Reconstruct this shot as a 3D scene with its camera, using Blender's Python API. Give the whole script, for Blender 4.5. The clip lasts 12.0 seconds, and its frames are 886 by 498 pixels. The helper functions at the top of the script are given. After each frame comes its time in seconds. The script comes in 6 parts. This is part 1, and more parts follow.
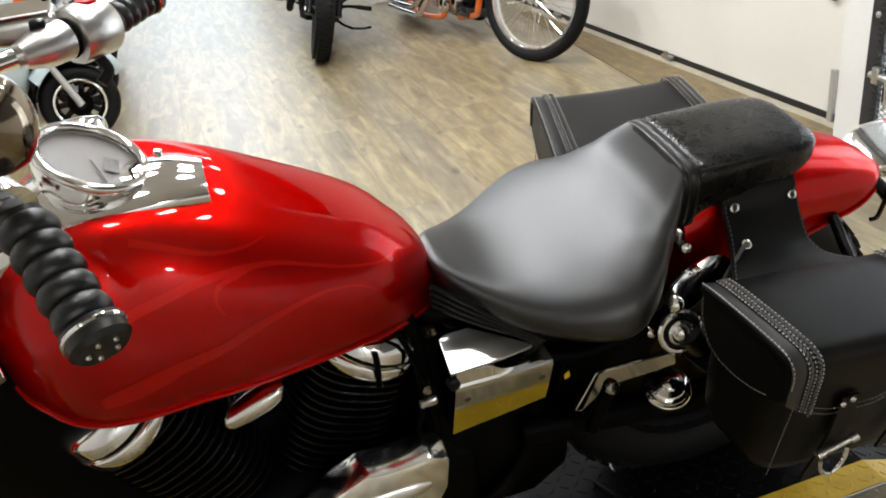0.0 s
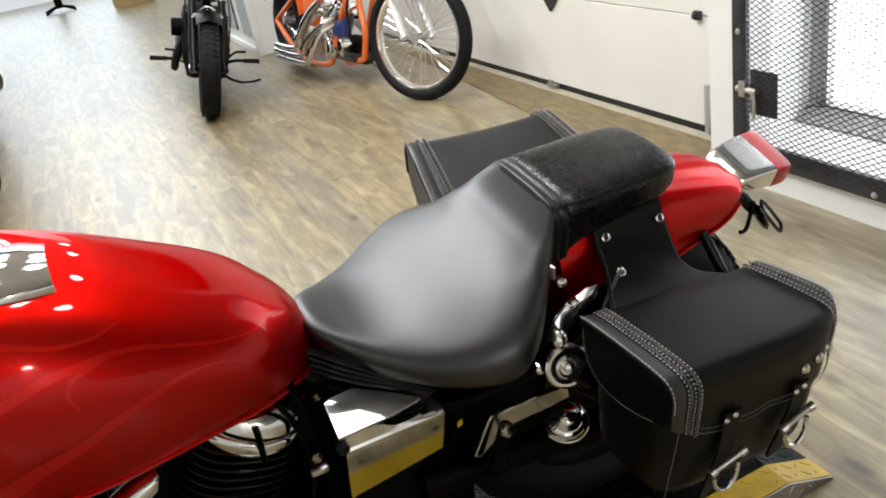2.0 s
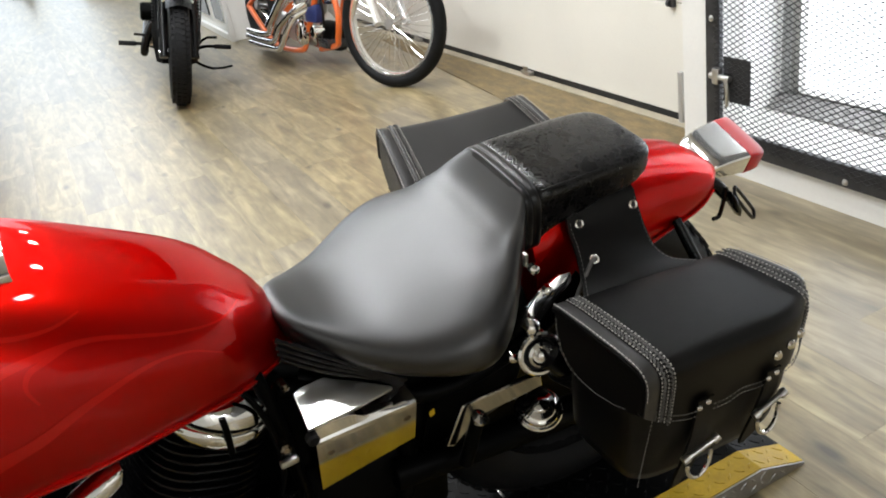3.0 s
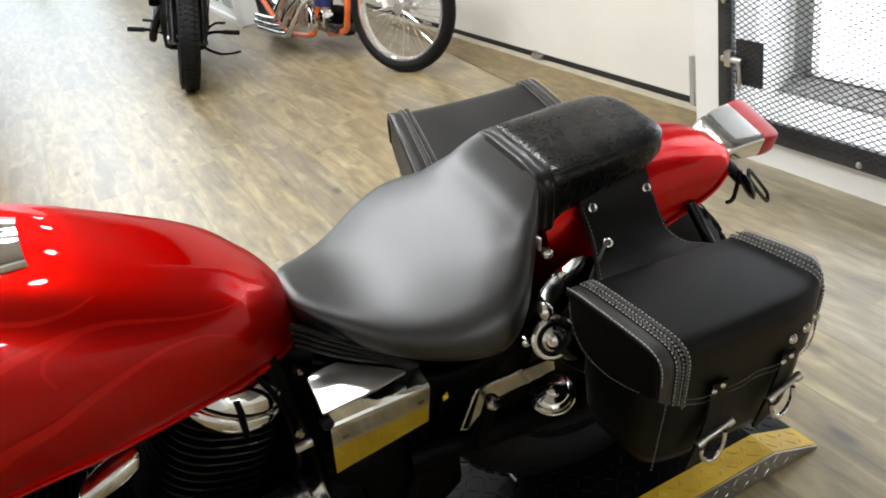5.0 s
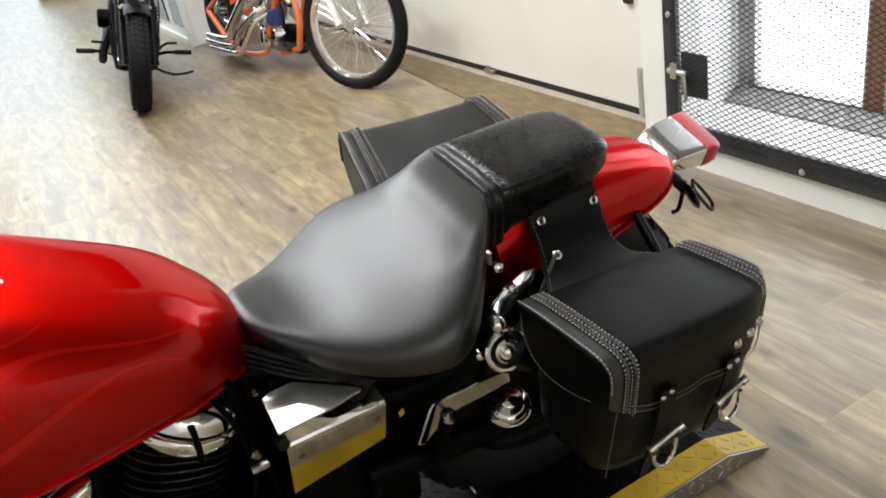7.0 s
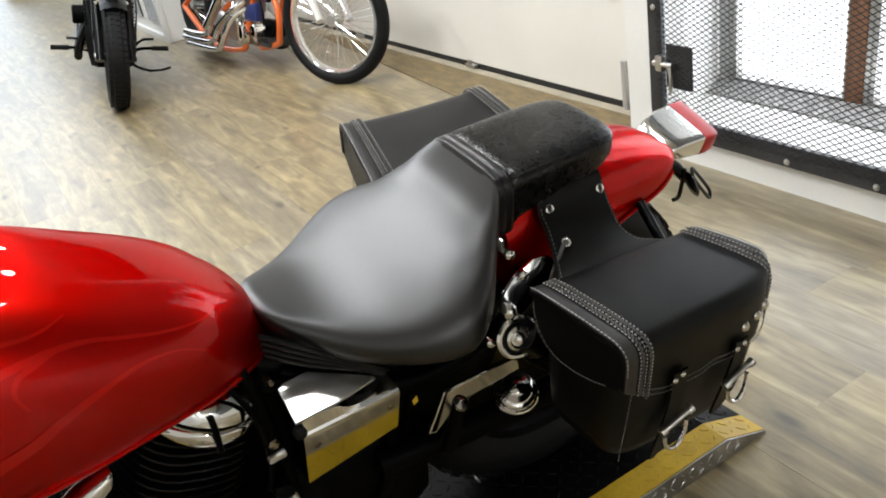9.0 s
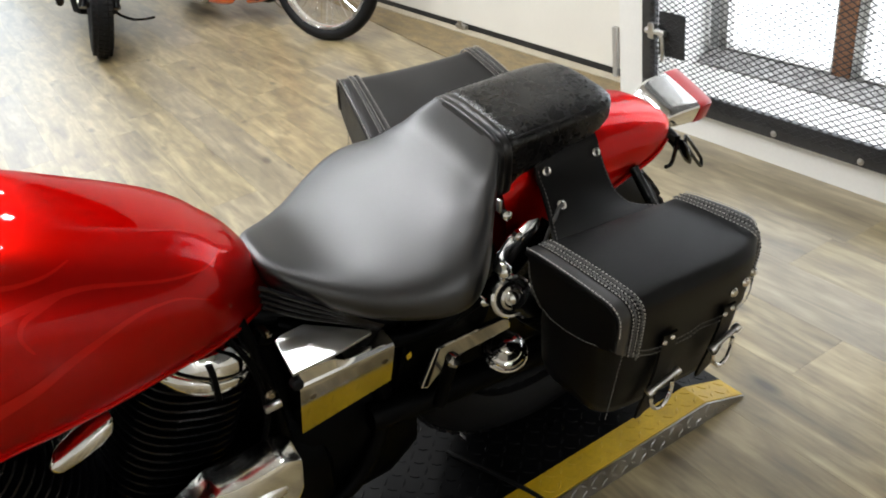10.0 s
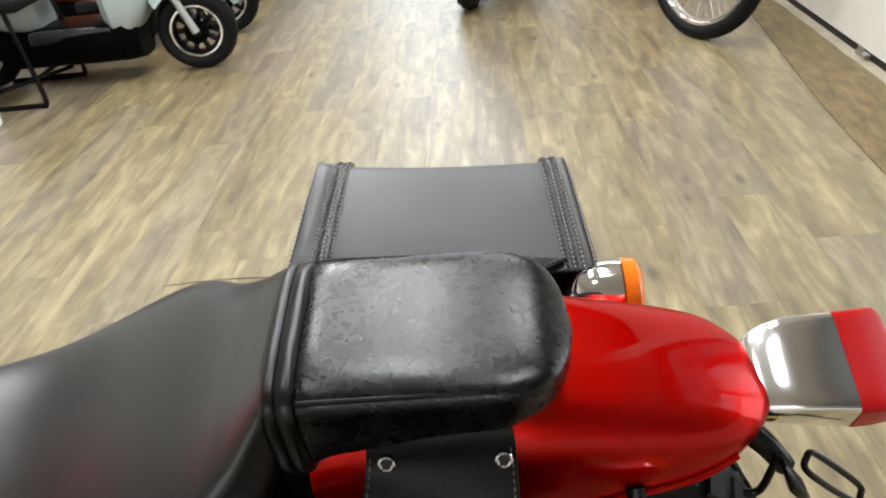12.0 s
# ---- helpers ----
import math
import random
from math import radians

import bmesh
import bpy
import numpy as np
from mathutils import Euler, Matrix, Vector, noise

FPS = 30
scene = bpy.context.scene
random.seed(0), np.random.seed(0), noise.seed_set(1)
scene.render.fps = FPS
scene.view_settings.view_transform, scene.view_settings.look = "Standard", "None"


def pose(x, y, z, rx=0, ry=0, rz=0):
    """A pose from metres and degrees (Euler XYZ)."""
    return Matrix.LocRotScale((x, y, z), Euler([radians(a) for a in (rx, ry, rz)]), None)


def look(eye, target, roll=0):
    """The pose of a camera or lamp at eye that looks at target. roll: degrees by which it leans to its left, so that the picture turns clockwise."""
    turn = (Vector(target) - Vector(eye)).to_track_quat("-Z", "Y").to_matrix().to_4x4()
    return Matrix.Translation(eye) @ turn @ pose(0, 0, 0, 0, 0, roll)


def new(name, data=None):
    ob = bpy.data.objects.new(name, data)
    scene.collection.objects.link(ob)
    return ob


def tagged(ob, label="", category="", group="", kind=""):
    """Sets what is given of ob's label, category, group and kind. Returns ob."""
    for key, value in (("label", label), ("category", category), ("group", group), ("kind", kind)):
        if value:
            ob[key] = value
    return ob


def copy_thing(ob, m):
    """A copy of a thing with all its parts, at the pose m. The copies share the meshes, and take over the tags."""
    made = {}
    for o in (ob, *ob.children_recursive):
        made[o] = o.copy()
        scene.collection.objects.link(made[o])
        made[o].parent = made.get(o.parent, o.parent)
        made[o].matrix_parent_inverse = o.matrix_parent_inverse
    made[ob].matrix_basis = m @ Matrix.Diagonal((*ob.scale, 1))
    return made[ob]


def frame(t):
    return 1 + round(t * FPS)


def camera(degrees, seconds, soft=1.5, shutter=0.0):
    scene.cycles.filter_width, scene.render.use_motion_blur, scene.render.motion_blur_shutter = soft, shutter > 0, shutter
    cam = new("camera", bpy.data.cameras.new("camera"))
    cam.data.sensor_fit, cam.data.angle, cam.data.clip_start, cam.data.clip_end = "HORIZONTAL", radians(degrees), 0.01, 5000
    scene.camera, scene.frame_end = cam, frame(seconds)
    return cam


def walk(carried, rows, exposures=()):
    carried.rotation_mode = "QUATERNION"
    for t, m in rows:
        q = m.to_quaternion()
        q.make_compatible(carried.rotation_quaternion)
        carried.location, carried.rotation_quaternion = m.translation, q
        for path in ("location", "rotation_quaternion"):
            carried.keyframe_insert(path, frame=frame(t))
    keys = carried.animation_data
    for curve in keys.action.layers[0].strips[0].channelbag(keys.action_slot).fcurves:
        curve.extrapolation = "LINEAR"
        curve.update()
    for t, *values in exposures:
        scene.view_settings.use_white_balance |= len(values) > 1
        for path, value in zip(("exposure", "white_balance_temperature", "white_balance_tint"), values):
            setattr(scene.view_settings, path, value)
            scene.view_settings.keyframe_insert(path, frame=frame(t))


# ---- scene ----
cam = camera(57.0, 12.0, 1.9, 0.04)
PATH = [
    (0, (-0.241, -1.096, 1.256), (0.211, 0.62, 0.333), -7.6),
    (0.5, (-0.2, -1.102, 1.248), (0.315, 0.611, 0.354), -9.6),
    (1, (-0.174, -1.088, 1.242), (0.414, 0.586, 0.318), -11.0),
    (1.5, (-0.176, -1.091, 1.25), (0.435, 0.583, 0.342), -10.5),
    (2, (-0.17, -1.095, 1.259), (0.486, 0.581, 0.389), -10.7),
    (2.5, (-0.167, -1.086, 1.251), (0.522, 0.558, 0.344), -9.6),
    (3, (-0.159, -1.083, 1.249), (0.54, 0.558, 0.343), -10.1),
    (5, (-0.164, -1.079, 1.247), (0.504, 0.559, 0.314), -10.7),
    (5.5, (-0.157, -1.081, 1.247), (0.542, 0.548, 0.32), -11.4),
    (6, (-0.158, -1.084, 1.25), (0.557, 0.529, 0.307), -11.0),
    (6.5, (-0.158, -1.091, 1.251), (0.587, 0.518, 0.325), -10.8),
    (7, (-0.156, -1.095, 1.253), (0.607, 0.51, 0.335), -10.8),
    (9, (-0.208, -1.077, 1.255), (0.605, 0.493, 0.319), -10.6),
    (9.5, (-0.245, -1.088, 1.257), (0.741, 0.289, 0.193), -9.6),
    (10, (-0.238, -1.075, 1.26), (0.584, 0.435, 0.238), -8.3),
    (10.5, (-0.072, -1.03, 1.268), (0.424, 0.663, 0.326), -4.4),
    (11, (0.082, -0.966, 1.251), (0.51, 0.694, 0.221), -5.4),
    (11.5, (0.27, -0.747, 1.208), (0.487, 0.991, 0.242), -7.5),
    (11.8, (0.441, -0.679, 1.205), (0.577, 1.049, 0.208), -10.3),
    (12, (0.559, -0.669, 1.199), (0.421, 1.052, 0.189), -6.8),
]
walk(cam, [(t, look(eye, target, roll)) for t, eye, target, roll in PATH])

# ---- world and lights ----
world = bpy.data.worlds.new("world")
world.use_nodes = True
world.node_tree.nodes["Background"].inputs[0].default_value = (0.75, 0.86, 1.0, 1)
world.node_tree.nodes["Background"].inputs[1].default_value = 0.6
scene.world = world


def area_lamp(name, eye, target, power, sx, sy, color):
    data = bpy.data.lights.new(name, "AREA")
    data.shape, data.size, data.size_y, data.energy, data.color = "RECTANGLE", sx, sy, power, color
    ob = new(name, data)
    ob.matrix_world = look(eye, target)
    return ob


# daylight of the far shop window, of the screened window, and of the window behind the camera
area_lamp("far_window_light", (-0.35, 15.35, 1.55), (-0.35, 0, 1.2), 40, 2.8, 2.4, (0.74, 0.87, 1.0))
area_lamp("side_window_light", (2.36, 0.45, 0.8), (0, 0.45, 0.6), 9, 1.05, 1.2, (0.86, 0.93, 1.0))
# a row of ceiling panels over the aisle, and small round luminaires in rows over the bikes
TUBES = [(0.08, 1.35 + 1.5 * k) for k in range(3, 9)]
for tx, ty in TUBES:
    area_lamp("ceiling_panel_light", (tx, ty, 2.855), (tx, ty, 0), 25, 2.2, 1.46, (0.84, 0.92, 1.0))
# last two entries: added lamps that brighten the unseen south wall and the tank
LAMPS = [(0.98, -0.1, 10), (-0.35, -0.1, 9), (0.3, 0.55, 13), (0.98, 1.2, 10), (0.3, 1.25, 13), (-0.35, 1.2, 13), (0.3, 1.9, 13), (-0.35, 1.9, 13), (1.0, 2.8, 13), (-0.35, 2.8, 34), (0.9, 4.1, 13), (-0.6, 4.1, 34), (0.9, -4.8, 38), (-1.0, -4.8, 38)]
for lx, ly, power in LAMPS:
    area_lamp("ceiling_spot_light", (lx, ly, 2.885), (lx, ly, 0), power, 0.24, 0.24, (0.94, 0.97, 1.0)).data.shape = "DISK"


# ---- materials ----
def material(name, base, rough=0.5, metal=0.0, coat=0.0, bump=0.0, bscale=60.0, vary=0.12, vscale=6.0, stretch=(1, 1, 1), spec=0.5, coat_rough=0.05, rvary=0.0, second=None, rand=0.0, ior=1.5, tint=None):
    """A principled surface with colour variation at two scales, relief and uneven gloss."""
    mat = bpy.data.materials.new(name)
    mat.use_nodes = True
    nt = mat.node_tree
    n, l = nt.nodes, nt.links
    p = n["Principled BSDF"]
    p.inputs["Metallic"].default_value = metal
    p.inputs["Roughness"].default_value = rough
    p.inputs["Coat Weight"].default_value = coat
    p.inputs["Coat Roughness"].default_value = coat_rough
    p.inputs["IOR"].default_value = ior
    p.inputs["Coat IOR"].default_value = 1.5
    p.inputs["Specular IOR Level"].default_value = spec
    if tint:
        p.inputs["Specular Tint"].default_value = (*tint, 1)
    tc = n.new("ShaderNodeTexCoord")
    mp = n.new("ShaderNodeMapping")
    mp.inputs["Scale"].default_value = stretch
    l.new(tc.outputs["Object"], mp.inputs[0])
    big = n.new("ShaderNodeTexNoise")
    big.inputs["Scale"].default_value = vscale
    big.inputs["Detail"].default_value = 6
    fine = n.new("ShaderNodeTexNoise")
    fine.inputs["Scale"].default_value = bscale
    fine.inputs["Detail"].default_value = 4
    l.new(mp.outputs[0], big.inputs["Vector"])
    l.new(mp.outputs[0], fine.inputs["Vector"])
    ramp = n.new("ShaderNodeValToRGB")
    ramp.color_ramp.elements[0].position, ramp.color_ramp.elements[1].position = 0.3, 0.7
    c2 = second or tuple(min(1, c * (1 + vary)) for c in base)
    c1 = tuple(c * (1 - vary) for c in base)
    ramp.color_ramp.elements[0].color = (*c1, 1)
    ramp.color_ramp.elements[1].color = (*c2, 1)
    mixv = n.new("ShaderNodeMath")
    mixv.operation = "MULTIPLY_ADD"
    mixv.inputs[1].default_value = 0.3
    l.new(fine.outputs["Fac"], mixv.inputs[0])
    sc = n.new("ShaderNodeMath")
    sc.operation = "MULTIPLY"
    sc.inputs[1].default_value = 0.7
    l.new(big.outputs["Fac"], sc.inputs[0])
    l.new(sc.outputs[0], mixv.inputs[2])
    l.new(mixv.outputs[0], ramp.inputs[0])
    out = ramp.outputs[0]
    if rand:
        info = n.new("ShaderNodeObjectInfo")
        hsv = n.new("ShaderNodeHueSaturation")
        mr = n.new("ShaderNodeMapRange")
        mr.inputs[3].default_value, mr.inputs[4].default_value = 1 - rand, 1 + rand
        l.new(info.outputs["Random"], mr.inputs[0])
        l.new(mr.outputs[0], hsv.inputs["Value"])
        l.new(out, hsv.inputs["Color"])
        out = hsv.outputs[0]
    l.new(out, p.inputs["Base Color"])
    if bump:
        b = n.new("ShaderNodeBump")
        b.inputs["Strength"].default_value = bump
        b.inputs["Distance"].default_value = 0.002
        l.new(fine.outputs["Fac"], b.inputs["Height"])
        l.new(b.outputs[0], p.inputs["Normal"])
    if rvary:
        mr2 = n.new("ShaderNodeMapRange")
        mr2.inputs[1].default_value, mr2.inputs[2].default_value = 0.3, 0.7
        mr2.inputs[3].default_value, mr2.inputs[4].default_value = max(0.02, rough - rvary), min(1, rough + rvary)
        l.new(big.outputs["Fac"], mr2.inputs[0])
        l.new(mr2.outputs[0], p.inputs["Roughness"])
    return mat


def cracked_leather(name, dark, worn, scale, smooth, dull):
    """Old polished leather: warped cells whose creases are paler and duller, over soft cloudy wear."""
    mat = bpy.data.materials.new(name)
    mat.use_nodes = True
    n, l = mat.node_tree.nodes, mat.node_tree.links
    p = n["Principled BSDF"]
    p.inputs["Specular IOR Level"].default_value = 0.38
    tc, warp, mixv, cells, cloud = n.new("ShaderNodeTexCoord"), n.new("ShaderNodeTexNoise"), n.new("ShaderNodeMix"), n.new("ShaderNodeTexVoronoi"), n.new("ShaderNodeTexNoise")
    warp.inputs["Scale"].default_value, warp.inputs["Detail"].default_value = scale * 0.8, 4
    cloud.inputs["Scale"].default_value, cloud.inputs["Detail"].default_value = 34, 6
    mixv.data_type, mixv.blend_type = "RGBA", "LINEAR_LIGHT"
    mixv.inputs["Factor"].default_value = 0.05
    cells.feature = "DISTANCE_TO_EDGE"
    cells.inputs["Scale"].default_value = scale
    l.new(tc.outputs["Object"], warp.inputs["Vector"])
    l.new(tc.outputs["Object"], cloud.inputs["Vector"])
    l.new(tc.outputs["Object"], mixv.inputs["A"])
    l.new(warp.outputs["Color"], mixv.inputs["B"])
    l.new(mixv.outputs["Result"], cells.inputs["Vector"])
    crease, wear, both = n.new("ShaderNodeMapRange"), n.new("ShaderNodeMapRange"), n.new("ShaderNodeMath")
    crease.inputs[1].default_value, crease.inputs[2].default_value, crease.inputs[3].default_value, crease.inputs[4].default_value = 0.0, 0.20, 1.0, 0.0
    wear.inputs[1].default_value, wear.inputs[2].default_value = 0.35, 0.68
    both.operation = "MULTIPLY"
    l.new(cells.outputs["Distance"], crease.inputs[0])
    l.new(cloud.outputs["Fac"], wear.inputs[0])
    l.new(crease.outputs[0], both.inputs[0])
    l.new(wear.outputs[0], both.inputs[1])
    col = n.new("ShaderNodeMix")
    col.data_type = "RGBA"
    col.inputs["A"].default_value, col.inputs["B"].default_value = (*dark, 1), (*worn, 1)
    l.new(both.outputs[0], col.inputs["Factor"])
    l.new(col.outputs["Result"], p.inputs["Base Color"])
    rough = n.new("ShaderNodeMapRange")
    rough.inputs[3].default_value, rough.inputs[4].default_value = smooth, dull
    l.new(both.outputs[0], rough.inputs[0])
    l.new(rough.outputs[0], p.inputs["Roughness"])
    bump = n.new("ShaderNodeBump")
    bump.inputs["Strength"].default_value, bump.inputs["Distance"].default_value = 0.06, 0.0008
    l.new(crease.outputs[0], bump.inputs["Height"])
    bump.invert = True
    l.new(bump.outputs[0], p.inputs["Normal"])
    return mat


def glow(name, color, strength):
    mat = bpy.data.materials.new(name)
    mat.use_nodes = True
    n = mat.node_tree.nodes
    e = n.new("ShaderNodeEmission")
    e.inputs[0].default_value, e.inputs[1].default_value = (*color, 1), strength
    mat.node_tree.links.new(e.outputs[0], n["Material Output"].inputs[0])
    return mat


def glassy(name, color, rough=0.0, ior=1.45, alpha=1.0):
    mat = bpy.data.materials.new(name)
    mat.use_nodes = True
    p = mat.node_tree.nodes["Principled BSDF"]
    p.inputs["Base Color"].default_value = (*color, 1)
    p.inputs["Transmission Weight"].default_value = alpha
    p.inputs["Roughness"].default_value = rough
    p.inputs["IOR"].default_value = ior
    return mat


RED = material("red_paint", (0.49, 0.0026, 0.0009), 0.37, 0.94, 0.46, 0.0, 900, 0.06, 4, coat_rough=0.004, spec=0.08, tint=(1.0, 0.02, 0.01))
FLAME = material("red_flame_paint", (0.66, 0.009, 0.005), 0.36, 0.84, 0.5, 0.0, 900, 0.08, 8, coat_rough=0.004, spec=0.1, tint=(1.0, 0.03, 0.02))
CHROME = material("chrome", (0.78, 0.77, 0.75), 0.06, 1.0, 0, 0, 300, 0.03, 5, rvary=0.03)
STEEL = material("brushed_steel", (0.55, 0.54, 0.52), 0.3, 1.0, 0, 0.1, 300, 0.1, 20)
DULLSTEEL = material("dull_steel", (0.20, 0.16, 0.11), 0.26, 1.0, 0, 0.05, 300, 0.15, 30)
SEAT = material("seat_vinyl", (0.003, 0.0029, 0.003), 0.385, 0, 0, 0.04, 900, 0.15, 8, rvary=0.02, spec=0.62, ior=1.6)
PAD = cracked_leather("worn_leather", (0.0026, 0.0024, 0.0024), (0.0080, 0.0068, 0.0060), 46.0, 0.265, 0.36)
BANDL = cracked_leather("worn_band_leather", (0.004, 0.0037, 0.0036), (0.007, 0.0062, 0.0056), 70.0, 0.30, 0.33)
WELT = material("black_leather", (0.005, 0.0046, 0.0046), 0.40, 0, 0, 0.15, 300, 0.3, 20, rvary=0.05, spec=0.24)
GRIP = material("grip_rubber", (0.0035, 0.0035, 0.0037), 0.36, 0, 0, 0.1, 300, 0.25, 30)
ALLOY = material("polished_alloy", (0.93, 0.93, 0.92), 0.14, 1.0, 0, 0, 300, 0.02, 6)
SATIN = material("satin_alloy", (0.95, 0.95, 0.94), 0.30, 1.0, 0, 0, 300, 0.02, 6)
# chrome with dark reflections put into its base colour
DARKCHROME = material("dark_reflection_chrome", (0.30, 0.25, 0.19), 0.12, 1.0, 0, 0, 300, 0.1, 6)
BAG = material("bag_leather", (0.0022, 0.0019, 0.0017), 0.40, 0, 0, 0.16, 400, 0.3, 10, rvary=0.05, spec=0.20)
# lit copy of the bag leather: the far lid's sheen in colour and gloss
LITBAG = material("lit_bag_leather", (0.006, 0.0052, 0.0046), 0.40, 0, 0, 0.16, 400, 0.3, 10, rvary=0.05, spec=0.62)
LACE = material("leather_lacing", (0.075, 0.072, 0.069), 0.42, 0, 0, 0.2, 300, 0.4, 60)
EDGE = material("edge_leather", (0.022, 0.021, 0.0205), 0.36, 0, 0, 0.12, 300, 0.3, 25, rvary=0.05, spec=0.55)
THREAD = material("grey_thread", (0.36, 0.345, 0.32), 0.8, 0, 0, 0.2, 800, 0.2, 90)
DULLTHREAD = material("dull_thread", (0.12, 0.115, 0.105), 0.8, 0, 0, 0.2, 800, 0.3, 90)
RUBBER = material("black_rubber", (0.004, 0.004, 0.0044), 0.62, 0, 0, 0.2, 250, 0.25, 14, spec=0.2)
BLACK = material("black_enamel", (0.003, 0.003, 0.0034), 0.27, 0, 0.0, 0.04, 200, 0.2, 12, spec=0.22)
IRON = material("black_castings", (0.0009, 0.0009, 0.0009), 0.42, 0.0, 0, 0.15, 200, 0.3, 20, spec=0.05)
LENS = material("red_lens", (0.42, 0.004, 0.005), 0.3, 0, 0.0, 0, 300, 0.05, 30, spec=0.12)
AMBER = material("amber_lens", (0.90, 0.20, 0.01), 0.12, 0, 0.6, 0, 300, 0.05, 30)
GLASS = glassy("clear_glass", (1, 1, 1))
DIAL = material("dial_face", (0.075, 0.068, 0.060), 0.5, 0.0, 0, 0, 300, 0.10, 40)
WALL = material("white_wall_paint", (0.76, 0.75, 0.72), 0.6, 0, 0, 0.06, 90, 0.05, 2.5)
# dark colour of unseen upper walls, so that paint and leather mirror less light
DIMWALL = material("dimmed_wall", (0.10, 0.10, 0.10), 0.7, 0, 0, 0.06, 90, 0.05, 2.5)
DOORW = material("white_door_panel", (0.75, 0.73, 0.67), 0.42, 0, 0, 0.05, 140, 0.06, 1.6)
CEIL = material("ceiling_paint", (0.62, 0.595, 0.555), 0.85, 0, 0, 0.1, 40, 0.05, 2)
GASKET = material("door_seal", (0.01, 0.01, 0.01), 0.6, 0, 0, 0.1, 60, 0.3, 8)
FRAME = material("mill_scale_steel", (0.055, 0.055, 0.058), 0.42, 0.6, 0, 0.2, 120, 0.35, 9, rvary=0.12)
WIRE = material("dark_mesh_steel", (0.022, 0.022, 0.024), 0.6, 0.0, 0, 0.1, 120, 0.35, 9, spec=0.25)
WOOD = material("brown_window_wood", (0.20, 0.085, 0.035), 0.5, 0, 0, 0.2, 40, 0.3, 8, stretch=(8, 8, 0.8))
SILL = material("dusty_sill", (0.20, 0.19, 0.18), 0.85, 0, 0, 0.3, 60, 0.5, 30, second=(0.45, 0.44, 0.43))
PLY = material("brown_plywood", (0.155, 0.110, 0.052), 0.55, 0, 0, 0.15, 60, 0.45, 9.0, stretch=(2.6, 0.8, 1), rvary=0.1, spec=0.3, second=(0.30, 0.225, 0.115))
YELLOW = material("yellow_paint", (0.56, 0.36, 0.010), 0.42, 0, 0, 0.15, 120, 0.22, 14, rvary=0.1)
ALU = material("diamond_aluminium", (0.42, 0.42, 0.42), 0.35, 1.0, 0, 0.1, 160, 0.2, 18, rvary=0.1)
DECK = material("black_deck_paint", (0.0030, 0.0030, 0.0033), 0.36, 0, 0, 0.15, 120, 0.3, 10, rvary=0.1, spec=0.07)
ORANGE = material("orange_paint", (0.72, 0.13, 0.015), 0.3, 0.1, 0.8, 0, 300, 0.1, 8)
SCOOT = material("pale_blue_grey_paint", (0.42, 0.49, 0.51), 0.3, 0, 0.6, 0, 300, 0.05, 5)
SILVER = material("silver_paint", (0.55, 0.55, 0.55), 0.35, 0.6, 0.3, 0, 300, 0.06, 8)
BLUE = material("dark_blue_plastic", (0.02, 0.03, 0.12), 0.4, 0, 0.2, 0, 300, 0.1, 8)
WHITEP = material("white_plastic", (0.74, 0.74, 0.74), 0.45, 0, 0, 0.05, 120, 0.05, 6)
DARKP = material("dark_panel", (0.02, 0.02, 0.022), 0.25, 0, 0.2, 0, 100, 0.1, 6)
SKYGLOW = glow("daylight", (0.90, 0.95, 1.0), 3.6)
FARGLOW = glow("far_daylight", (0.88, 0.94, 1.0), 0.8)
TUBEGLOW = glow("panel_diffuser", (0.90, 0.96, 1.0), 1.5)
BULB = glow("lamp_diffuser", (1.0, 0.96, 0.90), 8)


# ---- mesh helpers ----
def link(name, bm, mat, parent=None, label="", smooth=True, sharp=38):
    bmesh.ops.recalc_face_normals(bm, faces=bm.faces)
    me = bpy.data.meshes.new(name)
    if smooth:
        for f in bm.faces:
            f.smooth = True
        for e in bm.edges:
            if len(e.link_faces) == 2 and e.calc_face_angle(0) > radians(sharp):
                e.smooth = False
    bm.to_mesh(me)
    bm.free()
    me.materials.append(mat)
    ob = new(name, me)
    if parent:
        ob.parent = parent
    if label:
        ob["label"] = label
    return ob


def part(name, bm, mat, parent, label="", smooth=True, sharp=38):
    return link(name, bm, mat, parent, label, smooth, sharp)


def thing(name, label, category, m=Matrix(), group="", kind=""):
    ob = new(name)
    ob.empty_display_size = 0.1
    ob.matrix_basis = m
    return tagged(ob, label, category, group, kind)


def hermite(xs, ys, x):
    """A smooth curve through the given heights, without overshoot."""
    xs, ys = list(xs), list(ys)
    if x <= xs[0]:
        return ys[0]
    if x >= xs[-1]:
        return ys[-1]
    d = [(ys[i + 1] - ys[i]) / (xs[i + 1] - xs[i]) for i in range(len(xs) - 1)]
    m = [d[0]] + [0 if a * b <= 0 else 2 * a * b / (a + b) for a, b in zip(d, d[1:])] + [d[-1]]
    i = max(k for k in range(len(xs) - 1) if xs[k] <= x)
    h = xs[i + 1] - xs[i]
    t = (x - xs[i]) / h
    return ((2 * t**3 - 3 * t**2 + 1) * ys[i] + (t**3 - 2 * t**2 + t) * h * m[i] + (-2 * t**3 + 3 * t**2) * ys[i + 1] + (t**3 - t**2) * h * m[i + 1])


def prof(table):
    xs, ys = zip(*table)
    return lambda x: hermite(xs, ys, x)


